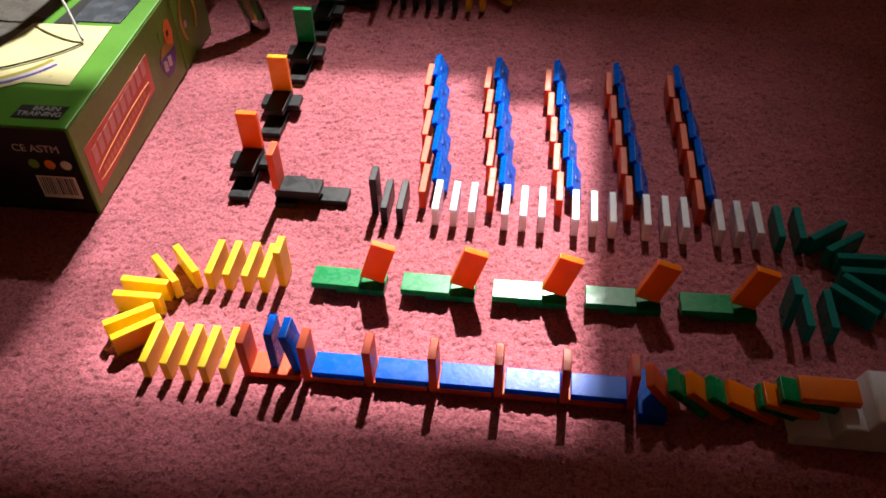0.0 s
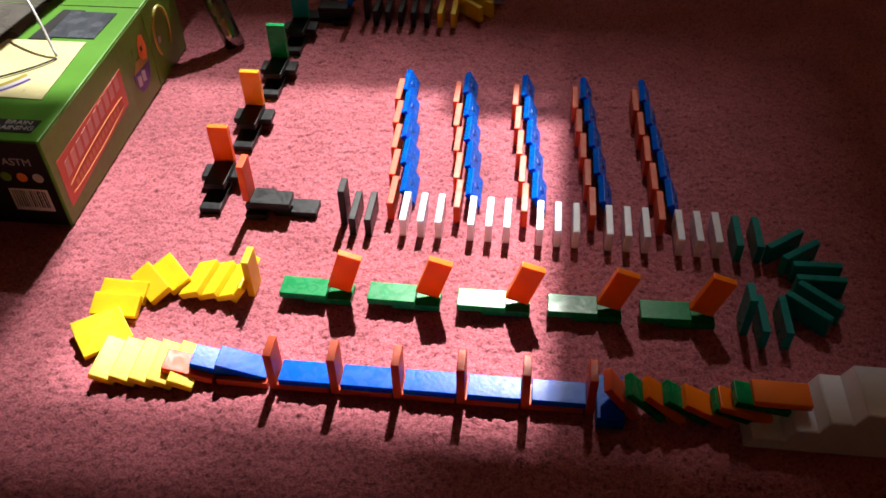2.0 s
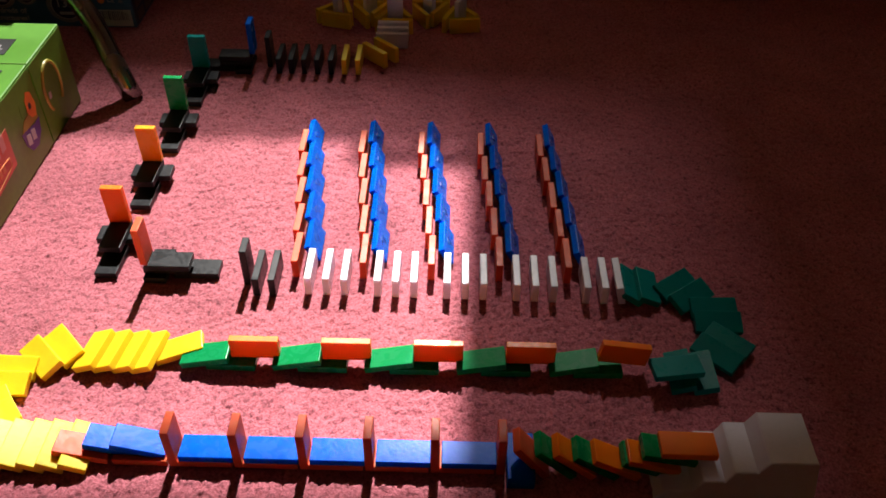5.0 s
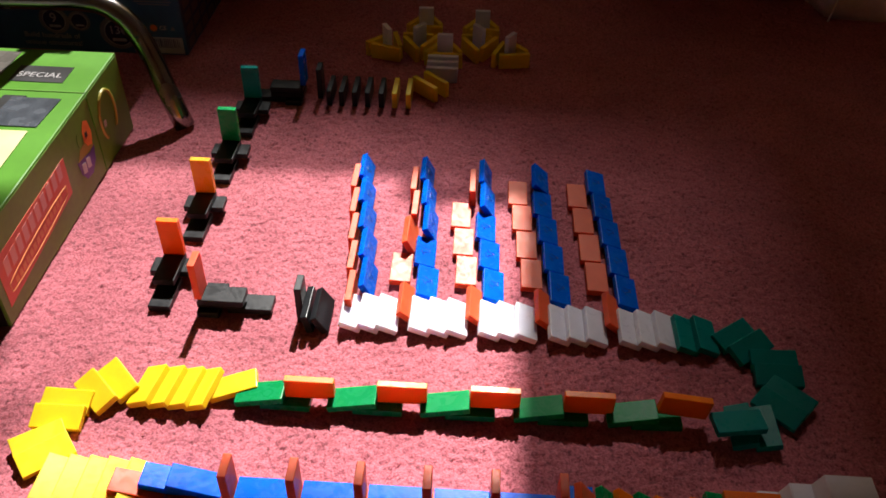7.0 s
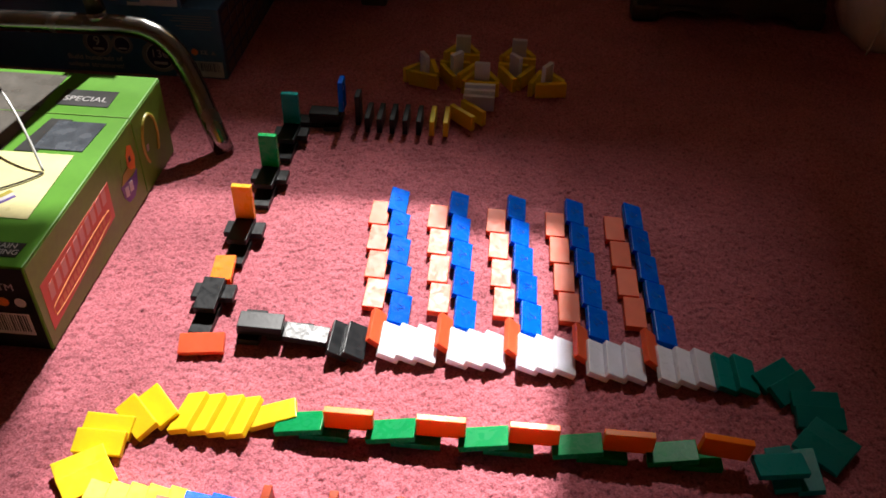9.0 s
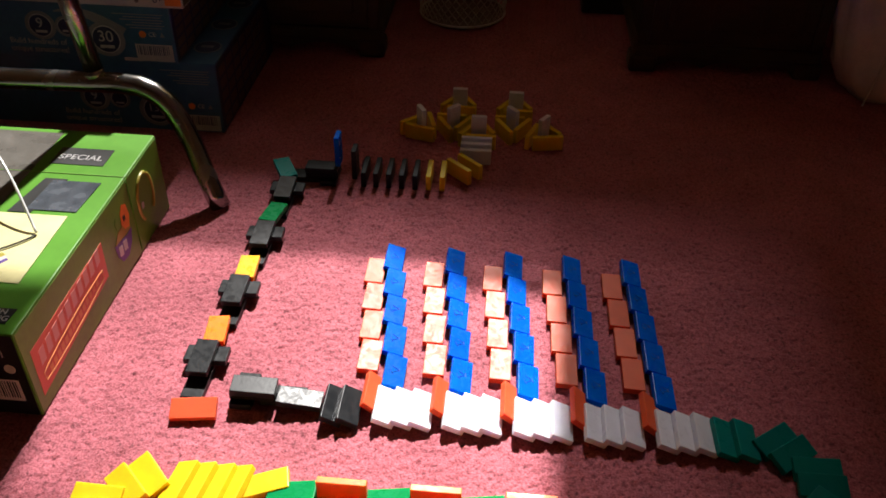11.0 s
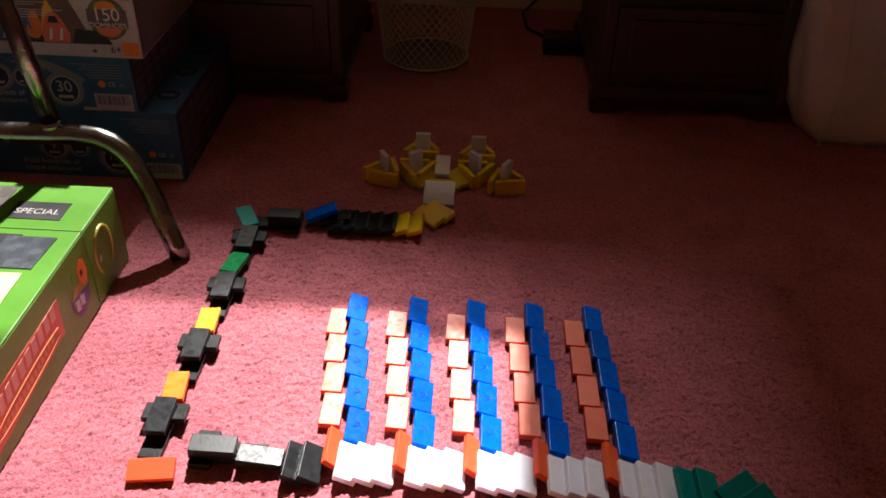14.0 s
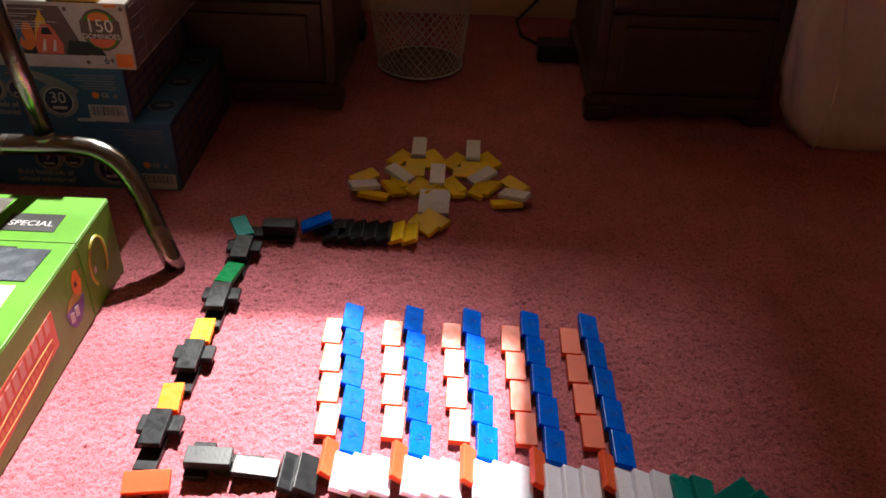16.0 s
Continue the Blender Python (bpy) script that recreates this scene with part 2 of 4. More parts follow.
def sheet(corners, thick, bm=None):
    """A thin slab on a quad or polygon of corners, grown along its normal."""
    bm = bm or bmesh.new()
    c = [Vector(p) for p in corners]
    up = (c[1] - c[0]).cross(c[2] - c[0]).normalized() * thick
    low, top = [bm.verts.new(p) for p in c], [bm.verts.new(p + up) for p in c]
    bm.faces.new(low[::-1])
    bm.faces.new(top)
    for k in range(len(c)):
        j = (k + 1) % len(c)
        bm.faces.new((low[k], low[j], top[j], top[k]))
    return bm


def letters(name, text, size, m, material, parent):
    """Words as a thin mesh, in the plane of m."""
    cu = bpy.data.curves.new(name, "FONT")
    cu.body, cu.size, cu.extrude = text, size, 0.0002
    cu.align_x = cu.align_y = "CENTER"
    tmp = bpy.data.objects.new(name, cu)
    scene.collection.objects.link(tmp)
    me = bpy.data.meshes.new_from_object(tmp.evaluated_get(bpy.context.evaluated_depsgraph_get()))
    bpy.data.objects.remove(tmp)
    me.materials.clear()
    me.materials.append(material)
    ob = new(name, me)
    ob.parent, ob.matrix_local = parent, m
    return ob


# ---- the room ----
X0, X1, Y0, Y1, HIGH = -1.5, 1.7, -2.2, 1.45, 2.35


def build_floor():
    # a pile of tufts where the chain stands, as one sheet with the plain carpet round it
    xs, ys = np.arange(-0.72, 0.96, 0.0026), np.arange(-0.46, 1.06, 0.0026)
    xs, ys = np.r_[X0 - 0.1, xs, X1 + 0.1], np.r_[Y0 - 0.1, ys, Y1 + 0.1]
    gx, gy = np.meshgrid(xs, ys)
    rng = np.random.default_rng(4)
    gz = rng.normal(0, 1, gx.shape)
    wide = rng.normal(0, 1, gx.shape)
    for _ in range(7):
        wide = (wide + np.roll(wide, 1, 0) + np.roll(wide, -1, 0) + np.roll(wide, 1, 1) + np.roll(wide, -1, 1)) / 5
    tuft = rng.normal(0, 1, gx.shape)
    tuft = (tuft + np.roll(tuft, 1, 0) + np.roll(tuft, 1, 1) + np.roll(np.roll(tuft, 1, 0), 1, 1)) / 2
    gz = np.clip(gz * 0.0008 + tuft * 0.0005 + wide * 0.0010 - 0.0006, -0.0045, 0.0009)
    jx, jy = rng.uniform(-0.0009, 0.0009, gx.shape), rng.uniform(-0.0009, 0.0009, gx.shape)
    for a in (gz, jx, jy):
        a[0], a[-1], a[:, 0], a[:, -1] = 0, 0, 0, 0
    co = np.stack([gx + jx, gy + jy, gz], -1).reshape(-1, 3)
    h, w = gx.shape
    i = np.arange(h * w).reshape(h, w)
    quads = np.stack([i[:-1, :-1], i[:-1, 1:], i[1:, 1:], i[1:, :-1]], -1).reshape(-1, 4)
    me = bpy.data.meshes.new("floor")
    me.vertices.add(len(co))
    me.vertices.foreach_set("co", co.ravel())
    me.loops.add(quads.size)
    me.loops.foreach_set("vertex_index", quads.ravel().astype(np.int32))
    me.polygons.add(len(quads))
    me.polygons.foreach_set("loop_start", np.arange(0, quads.size, 4, dtype=np.int32))
    me.update(calc_edges=True)
    me.validate()
    me.materials.append(CARPET)
    tagged(new("floor", me), "dusty rose cut-pile carpet with worn tufts", "carpet", kind="structure")


def build_shell():
    def wall(name, *sizes):
        tagged(part(name, box(*sizes), PAINT), "plain painted room wall", "wall", kind="structure")

    wall("wall_west", X0 - 0.12, X0, Y0, Y1, 0, HIGH)
    wall("wall_east", X1, X1 + 0.12, Y0, Y1, 0, HIGH)
    wall("wall_south", X0 - 0.12, X1 + 0.12, Y0 - 0.12, Y0, 0, HIGH)
    bm = box(X0 - 0.12, X1 + 0.12, Y1, Y1 + 0.2, 0, WZ0)
    box(X0 - 0.12, X1 + 0.12, Y1, Y1 + 0.2, WZ1, HIGH, bm=bm)
    box(X0 - 0.12, WX0, Y1, Y1 + 0.2, WZ0, WZ1, bm=bm)
    box(WX1, X1 + 0.12, Y1, Y1 + 0.2, WZ0, WZ1, bm=bm)
    tagged(part("wall_north", bm, PAINT), "painted wall with a wide window above the furniture", "wall", kind="structure")
    tagged(part("ceiling", box(X0 - 0.12, X1 + 0.12, Y0 - 0.12, Y1 + 0.2, HIGH, HIGH + 0.1), CEILING_PAINT), "plain white ceiling", "ceiling", kind="structure")


WX0, WX1, WZ0, WZ1 = -0.85, 0.62, 1.02, 2.2


def build_window():
    win = tagged(new("window_1"), "white painted window letting in low sunlight", "window", kind="structure")
    y0, y1 = Y1 + 0.12, Y1 + 0.17
    for x0, x1, z0, z1 in ((WX0, WX0 + 0.05, WZ0, WZ1), (WX1 - 0.05, WX1, WZ0, WZ1), (WX0 + 0.05, WX1 - 0.05, WZ0, WZ0 + 0.03), (WX0 + 0.05, WX1 - 0.05, WZ1 - 0.05, WZ1)):
        part("window_frame", box(x0, x1, y0, y1, z0, z1, 0.004), FRAME_PAINT, win)
    # unseen net curtain: panels and gaps cut to shape the sun patch on the carpet
    net = tagged(new("net_curtain"), "unseen net curtain before the window, pieced to shape the sunlight", "curtain")
    yc = Y1 + 0.05
    k = Y1 + 0.05

    def lift(y):
        return (k - y) * math.tan(radians(SUN_EL))

    def shift(y):
        return -SUN_DX * (k - y)

    gx0, gx1, gxm = -0.62, 0.166 + shift(0), 0.02 + shift(0.25)
    low, low2, top = lift(0.284), lift(0.232), lift(-0.245)

    def cloth(name, x0, x1, z0, z1, mat):
        bm = bmesh.new()
        cols = max(3, int((x1 - x0) / 0.012))
        rows = [[bm.verts.new((x0 + (x1 - x0) * c / cols, yc + 0.002 * math.sin(c * 1.1), z)) for c in range(cols + 1)] for z in (z0, z1)]
        for c in range(cols):
            bm.faces.new((rows[0][c], rows[0][c + 1], rows[1][c + 1], rows[1][c]))
        part(name, bm, mat, net, smooth=True)

    cloth("lower_panel", WX0, gx1, WZ0 - 0.01, low, NET_LOW)
    cloth("hitched_panel", gxm, gx1, low, low2, NET_LOW)
    cloth("upper_panel", WX0, gx1, top, WZ1 - 0.05, NET)
    cloth("side_panel", gx1, WX1 + 0.02, low2, top, NET_SIDE)
    cloth("upper_side_panel", gx1, WX1 + 0.02, top, WZ1 - 0.05, NET)
    cloth("lower_side_panel", gx1, WX1 + 0.02, WZ0 - 0.01, low2, NET_SIDE)
    cloth("edge_panel", WX0, gx0, low, top, NET_CLOSE)
    cloth("corner_panel", gx0, -0.305, lift(-0.035), top, NET_CLOSE)
    cloth("corner_fold", -0.305, -0.235, lift(-0.10), top, NET_FINE)
    gxs = 0.10 + shift(0)
    cloth("sheer_panel", gx0, -0.305, low, lift(-0.035), NET_THIN)
    cloth("sheer_panel", -0.305, -0.235, low, lift(-0.10), NET_THIN)
    cloth("sheer_panel", -0.235, gxm, low, lift(-0.155), NET_THIN)
    cloth("sheer_panel", gxm, gxs, low2, lift(-0.155), NET_THIN)
    # the light falls bare through the slit above the hem fold
    cloth("hem_fold", -0.235, gx1, lift(-0.228), top, NET_SHEER)
    # unseen drape, added to keep sun off the carpet at the right
    bm = bmesh.new()
    pts = [(0.60 + 0.3 * i / 40, Y1 - 0.05 + 0.03 * math.sin(i * 1.3)) for i in range(41)]
    cols = [(bm.verts.new((x, y, 0.95)), bm.verts.new((x, y, 2.25))) for x, y in pts]
    for (a, b), (c, d) in zip(cols, cols[1:]):
        bm.faces.new((a, c, d, b))
    bmesh.ops.solidify(bm, geom=bm.faces[:], thickness=0.004)
    tagged(part("drape", bm, DRAPE, smooth=True), "unseen dark drape added at the window's side to block sun", "curtain")


build_floor()
build_shell()
build_window()


# ---- dominoes ----
T, L, W = 0.0075, 0.048, 0.024
TIP = {}


def domino_mesh(tint):
    if tint not in TIP:
        TIP[tint] = mesh_of(tint + "_domino", box(-T / 2, T / 2, -L / 2, L / 2, -W / 2, W / 2, 0.0007), TINT[tint])
    return TIP[tint]


WORDS = {"red": "bright red", "orange": "bright orange", "amber": "amber yellow", "yellow": "bright yellow", "green": "dark green", "teal": "dark teal", "blue": "royal blue", "white": "glossy white", "black": "matt black"}
MOVES = []


MARK = {"blue": noise_material("blue_mark", (0.004, 0.06, 0.42), rough=0.5, var=0.1)}


def moulded_mark(ob, tint):
    """A small moulded squiggle on the broad face, as a part."""
    if tint + "_mark" not in TIP:
        bm = bmesh.new()
        x = -T / 2 - 0.00015
        pts = [(x, 0.006 - 0.012 * u, 0.0035 * math.sin(7.5 * u + 0.4)) for u in (i / 14 for i in range(15))]
        tube(pts, 0.00038, 5, bm)
        tube([(x, 0.004, 0.0045), (x, -0.001, 0.0052)], 0.0004, 5, bm)
        tube([(x, -0.004, -0.004), (x, 0.001, -0.0048)], 0.0004, 5, bm)
        TIP[tint + "_mark"] = mesh_of(tint + "_mark", bm, MARK[tint])
    mark = new("moulded_mark", TIP[tint + "_mark"])
    mark.parent = ob


def domino(tint, m, about, group):
    ob = new("domino", domino_mesh(tint))
    ob.matrix_world = m
    return tagged(ob, f"{WORDS[tint]} plastic toy domino {about}", "domino", group)


def stood(x, y, way, tall=False, z=0.0, tilt=0.0, slide=0.0, drop=0.0, spin=0.0):
    """A domino whose base centre was at x, y, tipped by tilt degrees over its front edge towards way (degrees from +x)."""
    high = L if tall else W
    a = radians(way)
    foot = (x + (T / 2 + slide) * math.cos(a), y + (T / 2 + slide) * math.sin(a), z - drop)
    m = pose(*foot, 0, 0, way + spin) @ pose(0, 0, 0, 0, tilt) @ Matrix.Translation((-T / 2, 0, high / 2))
    return m @ pose(0, 0, 0, 90) if tall else m


def falls(ob, t0, lasting, steps):
    """Poses from the upright one to the last, spread over the fall as a fall gathers speed."""
    shares = (0.0, 0.5, 0.8, 1.0) if len(steps) == 4 else tuple(i / (len(steps) - 1) for i in range(len(steps)))
    rows = [(t0 + s * lasting, m) for s, m in zip(shares, steps)]
    if t0 > 0.05:
        rows = [(0.0, steps[0])] + rows
    MOVES.append((ob, rows + [(16.0, steps[-1])]))


def toppling(tint, x, y, way, t0, tilt, about, group, tall=False, z=0.0, lasting=0.3, slide=0.0, drop=0.0, spin=0.0, first=0.0, dy=0.0):
    def at(share):
        return stood(x, y + dy * share, way, tall, z, first + (tilt - first) * share, slide * share, drop * share, spin * share)

    ob = domino(tint, at(0), about, group)
    falls(ob, t0, lasting, [at(s) for s in (0.0, 0.16, 0.5, 1.0)])
    return ob


def flat(x, y, z, way=0.0, lean=0.0, roll=0.0):
    """A domino lying on its broad face, its length along way; z is its underside."""
    return pose(x, y, z + T / 2, 0, 0, way) @ pose(0, 0, 0, roll, -lean, 0) @ pose(0, 0, 0, 0, 90, 0) @ pose(0, 0, 0, 90, 0, 0)


def yellow_bend():
    g = "yellow bend of the chain"
    about = "on edge in the carpet bend"
    for i, x in enumerate((-0.156, -0.1755, -0.1925, -0.211, -0.2305)):
        toppling("yellow", x, -0.204, 180, 0.66 + 0.055 * i, 68, about, g, lasting=0.25)
    bend = ((-0.2515, -0.189, 130, 0.85, 72), (-0.2645, -0.1745, 126, 0.92, 76), (-0.266, -0.1495, 90, 1.03, 70), (-0.2655, -0.1305, 88, 1.12, 72),
            (-0.2515, -0.1125, 46, 1.2, 70), (-0.2355, -0.097, 44, 1.28, 72))
    for x, y, way, t0, tilt in bend:
        toppling("yellow", x, y, way, t0, tilt, about, g, lasting=0.25)
    for i, x in enumerate((-0.2065, -0.1885, -0.1695, -0.152)):
        toppling("yellow", x, -0.0915, 0, 1.44 + 0.11 * i, 66, about, g, lasting=0.3, spin=-8)
    toppling("yellow", -0.1365, -0.0925, 0, 2.0, 79, "standing upright at the bend's end", g, tall=True, lasting=0.26, spin=15)


def red_blue_row():
    g = "low row with blue planks"
    base, pitch, y = -0.0845, 0.0574, -0.205
    for k in range(6):
        domino("red", stood(base + pitch * k, y, 180, True), "upright between fallen blue ones", g)
    for k in range(-1, 5):
        x = base + pitch * (k + 0.5)
        domino("red", flat(x - 0.0009, y, 0.0), "lying flat under the row", g)
        if k >= 0:
            domino("blue", flat(x + 0.0009, y, T), "lying flat on a red base", g)
    toppling("blue", -0.0935, y + 0.004, 180, 0.0, 74, "toppling onto the red base", g, tall=True, z=T, lasting=0.62, first=9, drop=0.004, slide=-0.004)
    toppling("blue", -0.1148, y + 0.006, 180, 0.22, 77, "toppling onto the red base", g, tall=True, z=T, lasting=0.45, slide=-0.001, drop=0.005)
    toppling("red", -0.1395, y, 180, 0.42, 76, "upright before the yellow bend", g, tall=True, lasting=0.36)


def fallen_stack():
    g = "fallen stack by the stairs"
    domino("blue", flat(0.2195, -0.2065, T, 90), "lying flat across the row's end", g)
    domino("blue", flat(0.2195, -0.2065, 0.0, 90), "lying flat under another", g)
    tints = ("red", "green", "orange", "green", "orange", "green", "orange", "green", "orange")
    tops = (0.211, 0.2295, 0.245, 0.2625, 0.279, 0.305, 0.309, 0.3205, 0.336)
    tilts = (36, 45, 49, 55, 61, 68, 74, 79, 89)
    feet = (0.0, 0.0, 0.0, 0.0, 0.0, 0.003, 0.010, 0.023, 0.034)
    for tint, x, tilt, z in zip(tints, tops, tilts, feet):
        foot = x + L * math.sin(radians(tilt))
        domino(tint, stood(foot + T / 2, -0.2085, 180, True, z, tilt, spin=0), "fallen and leaning below toy stairs", g)


def seesaw_row():
    g = "green and orange seesaws"
    for k, t0 in enumerate((2.21, 2.47, 2.72, 2.96, 3.22)):
        x = -0.105 + 0.0892 * k
        yaw = -1.0 + 0.6 * k
        sy = (0.0, 0.0, 0.0, 0.0005, 0.001)[k]
        domino("green", flat(x + 0.048, -0.095 + sy, 0.0, yaw), "lying flat under a seesaw", g)
        upper = domino("green", flat(x + 0.024, -0.098 + sy, T, yaw), "lying flat as a seesaw plank", g)
        tipped = flat(x + 0.0238, -0.097 + sy, T + 0.0004, yaw + 1, 11)
        falls(upper, t0, 0.14, [flat(x + 0.024, -0.098 + sy, T, yaw), flat(x + 0.025, -0.098 + sy, T, yaw, 5), tipped])

        def tilted(turn, cx, cz):
            # thickness across the row, length upright at no turn
            upright = Matrix(((0, 0, 1, 0), (1, 0, 0, 0), (0, 1, 0, 0), (0, 0, 0, 1)))
            return pose(cx, -0.0935 + sy, cz, 0, turn, 0) @ upright

        c, s = math.cos(radians(18)), math.sin(radians(18))
        sx = x + 0.047 + 0.012 * c + 0.024 * s
        ob = domino("orange", tilted(18, sx, 2 * T + 0.024 * c - 0.012 * s + 0.0005), "balanced tilted on a green seesaw", g)
        last = tilted(90, x + 0.0715, 0.0205) if k < 4 else tilted(97, x + 0.0725, 0.0235)
        falls(ob, t0 + 0.05, 0.24, [tilted(18, sx, 2 * T + 0.024 * c - 0.012 * s + 0.0005), tilted(34, sx + 0.005, 0.0365), tilted(62, x + 0.0725, 0.031), last])


def teal_bend():
    g = "teal bend of the chain"
    about = "on edge in the carpet bend"
    up = [stood(0.351, -0.0975 - 0.004 * i, 0, True, 0.004 * i, a, -0.005 * i) for i, a in enumerate((0, 16, 50))]
    ob = domino("teal", up[0], "standing upright at the bend's start", g)
    falls(ob, 3.48, 0.32, up + [flat(0.3725, -0.107, 0.0165, 9)])
    rows = ((0.3635, -0.0975, 0, 3.78, 70, 0), (0.385, -0.0975, 0, 3.88, 74, 0), (0.409, -0.0835, 47, 4.0, 72, 0), (0.423, -0.068, 47, 4.1, 78, 0),
            (0.4285, -0.045, 90, 4.22, 72, 0), (0.4285, -0.0255, 92, 4.32, 72, 0), (0.4165, -0.0045, 127, 4.44, 70, 0), (0.403, 0.011, 127, 4.54, 74, 0),
            (0.3765, 0.019, 180, 4.66, 68, 0), (0.356, 0.019, 180, 4.74, 68, 0))
    for x, y, way, t0, tilt, spin in rows:
        toppling("teal", x + 0.002, y - 0.003, way, t0, tilt, about, g, lasting=0.28, spin=spin)


COL = 0.0737


def white_row():
    g = "white row of the chain"
    starts = ((6.54, 6.48, 6.42), (6.12, 6.04, 5.96), (5.78, 5.7, 5.6), (5.34, 5.24, 5.14), (5.02, 4.94, 4.85))
    for k in range(5):
        for i in range(3):
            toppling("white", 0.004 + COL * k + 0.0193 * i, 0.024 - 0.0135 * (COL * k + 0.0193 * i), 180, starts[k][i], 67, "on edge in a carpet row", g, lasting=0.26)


def field_columns():
    g = "red and blue field"
    starts, paces = (6.9, 6.2, 5.8, 5.46, 5.12), (0.27, 0.34, 0.31, 0.29, 0.26)
    for k in range(5):
        for j in range(5):
            t0 = starts[k] + paces[k] * j
            x = -0.0135 + COL * k - (0.0055 - 0.0003 * k) * j
            if j == 0:
                ob = toppling("red", x, 0.05, 180, t0, 50, "leaning at a field column's head", g, lasting=0.3, dy=-0.0105)
            else:
                ob = toppling("red", x, 0.05 + 0.0508 * j, 180, t0 - 0.1, 88 - (j % 2), "on edge in a field column", g, lasting=0.32, slide=0.003)
            xb = 0.0078 + COL * k - (0.0057 - 0.0003 * k) * j - (0.001 * j if k == 0 else 0)
            ob = toppling("blue", xb, 0.074 + 0.0508 * j, 180, t0 + 0.1, 73, "on edge leaning against red", g, lasting=0.34, first=27, dy=0.002)
            moulded_mark(ob, "blue")


def lift_unit(x, y, tint, t0, g, fallen):
    """Black planks stacked as a seesaw along the row, with a coloured domino at the far end; y is the top plank's near end."""
    domino("black", flat(x, y - 0.0015, 0.0, 90), "lying flat as a low seesaw plank", g)
    domino("black", flat(x + 0.0005, y + 0.0345, T, 1.5), "lying flat under a seesaw plank", g)
    top = domino("black", flat(x, y + 0.024, 2 * T, 90), "lying flat as a top seesaw plank", g)
    falls(top, t0 - 0.08, 0.15, [flat(x, y + 0.024, 2 * T, 90), flat(x, y + 0.0235, 2 * T, 90, 3), flat(x, y + 0.0225, 2 * T + 0.0006, 90, 5)])
    z = 3 * T
    start = stood(x, y + 0.0455, 90, True, z)
    ob = domino(tint, start, "standing upright on a black plank", g)
    falls(ob, t0, 0.42, [start, stood(x, y + 0.0455, 90, True, z, 18), stood(x, y + 0.0475, 90, True, z - 0.004, 55), fallen])


def black_climb():
    g = "black seesaw row"
    xs, ys = (-0.2185, -0.2145, -0.2115, -0.2075), (0.0425, 0.1595, 0.2755, 0.3865)
    for x, y, tint, t0 in zip(xs, ys, ("orange", "amber", "green", "teal"), (8.42, 9.35, 9.95, 10.55)):
        if tint == "teal":
            last = flat(-0.2185, 0.458, 0.017, 118, 4)
        else:
            last = flat(x + 0.0005, y + (0.0775 if tint == "green" else 0.0715), 0.0105, {"orange": 98, "amber": 95, "green": 82}[tint], -4)
        lift_unit(x, y, tint, t0, g, last)


def black_corner():
    g = "black seesaw by the white row"
    domino("black", flat(-0.1205, 0.032, 0.0), "lying flat as a low seesaw plank", g)
    domino("black", flat(-0.1635, 0.035, 0.0, 90), "lying flat under a seesaw plank", g)
    domino("black", flat(-0.1525, 0.031, T), "lying flat inside a seesaw", g)
    top = domino("black", flat(-0.1485, 0.0265, 2 * T), "lying flat as a top seesaw plank", g)
    falls(top, 7.42, 0.16, [flat(-0.1485, 0.0265, 2 * T), flat(-0.149, 0.0265, 2 * T, 1, -2), flat(-0.1505, 0.0275, 2 * T + 0.001, 3, -4)])
    up = [stood(-0.1725, 0.0275, 180, True, 3 * T, a, sl) for a, sl in ((0, 0), (14, 0.002), (38, 0.005), (66, 0.009))]
    ob = domino("red", up[0], "standing upright on a black plank", g)
    falls(ob, 7.5, 0.62, up + [flat(-0.2095, 0.001, 0.0035, 188, 0, -17)])
    toppling("black", -0.0635, 0.024, 180, 7.06, 84, "standing upright beside the white row", g, tall=True, lasting=0.42, drop=-0.004, slide=0.010)
    for x, t0 in ((-0.0505, 6.84), (-0.0335, 6.76)):
        toppling("black", x, 0.020, 180, t0, 64, "on edge beside the white row", g, lasting=0.28)


def far_corner():
    g = "far black row"
    domino("black", flat(-0.1885, 0.470, 0.0), "lying flat as a low seesaw plank", g)
    domino("black", flat(-0.155, 0.4735, 0.0, 90), "lying flat under a seesaw plank", g)
    domino("black", flat(-0.165, 0.4715, T), "lying flat inside a seesaw", g)
    domino("black", flat(-0.166, 0.4725, 2 * T), "lying flat as a top seesaw plank", g)
    toppling("blue", -0.1425, 0.481, 0, 11.4, 72, "standing upright on a black plank", g, tall=True, z=3 * T, lasting=0.55, drop=0.016, spin=14, slide=0.004)
    toppling("black", -0.119, 0.484, 0, 11.78, 76, "standing upright in the far row", g, tall=True, lasting=0.26)
    for i, x in enumerate((-0.1025, -0.0845, -0.0655, -0.0465, -0.0265)):
        toppling("black", x, 0.478, 0, 11.9 + 0.07 * i, 67, "on edge in the far row", g, lasting=0.24)
    for i, x in enumerate((-0.007, 0.013)):
        toppling("yellow", x, 0.479, 0, 12.23 + 0.08 * i, 66, "on edge in the far row", g, lasting=0.24)
    for i, (x, y) in enumerate(((0.035, 0.494), (0.0505, 0.510))):
        toppling("yellow", x, y, 46, 12.4 + 0.1 * i, 72, "set askew in the far row", g, lasting=0.26)
    for i, y in enumerate((0.540, 0.559, 0.577)):
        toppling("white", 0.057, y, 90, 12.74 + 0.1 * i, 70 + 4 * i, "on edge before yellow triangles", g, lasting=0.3)


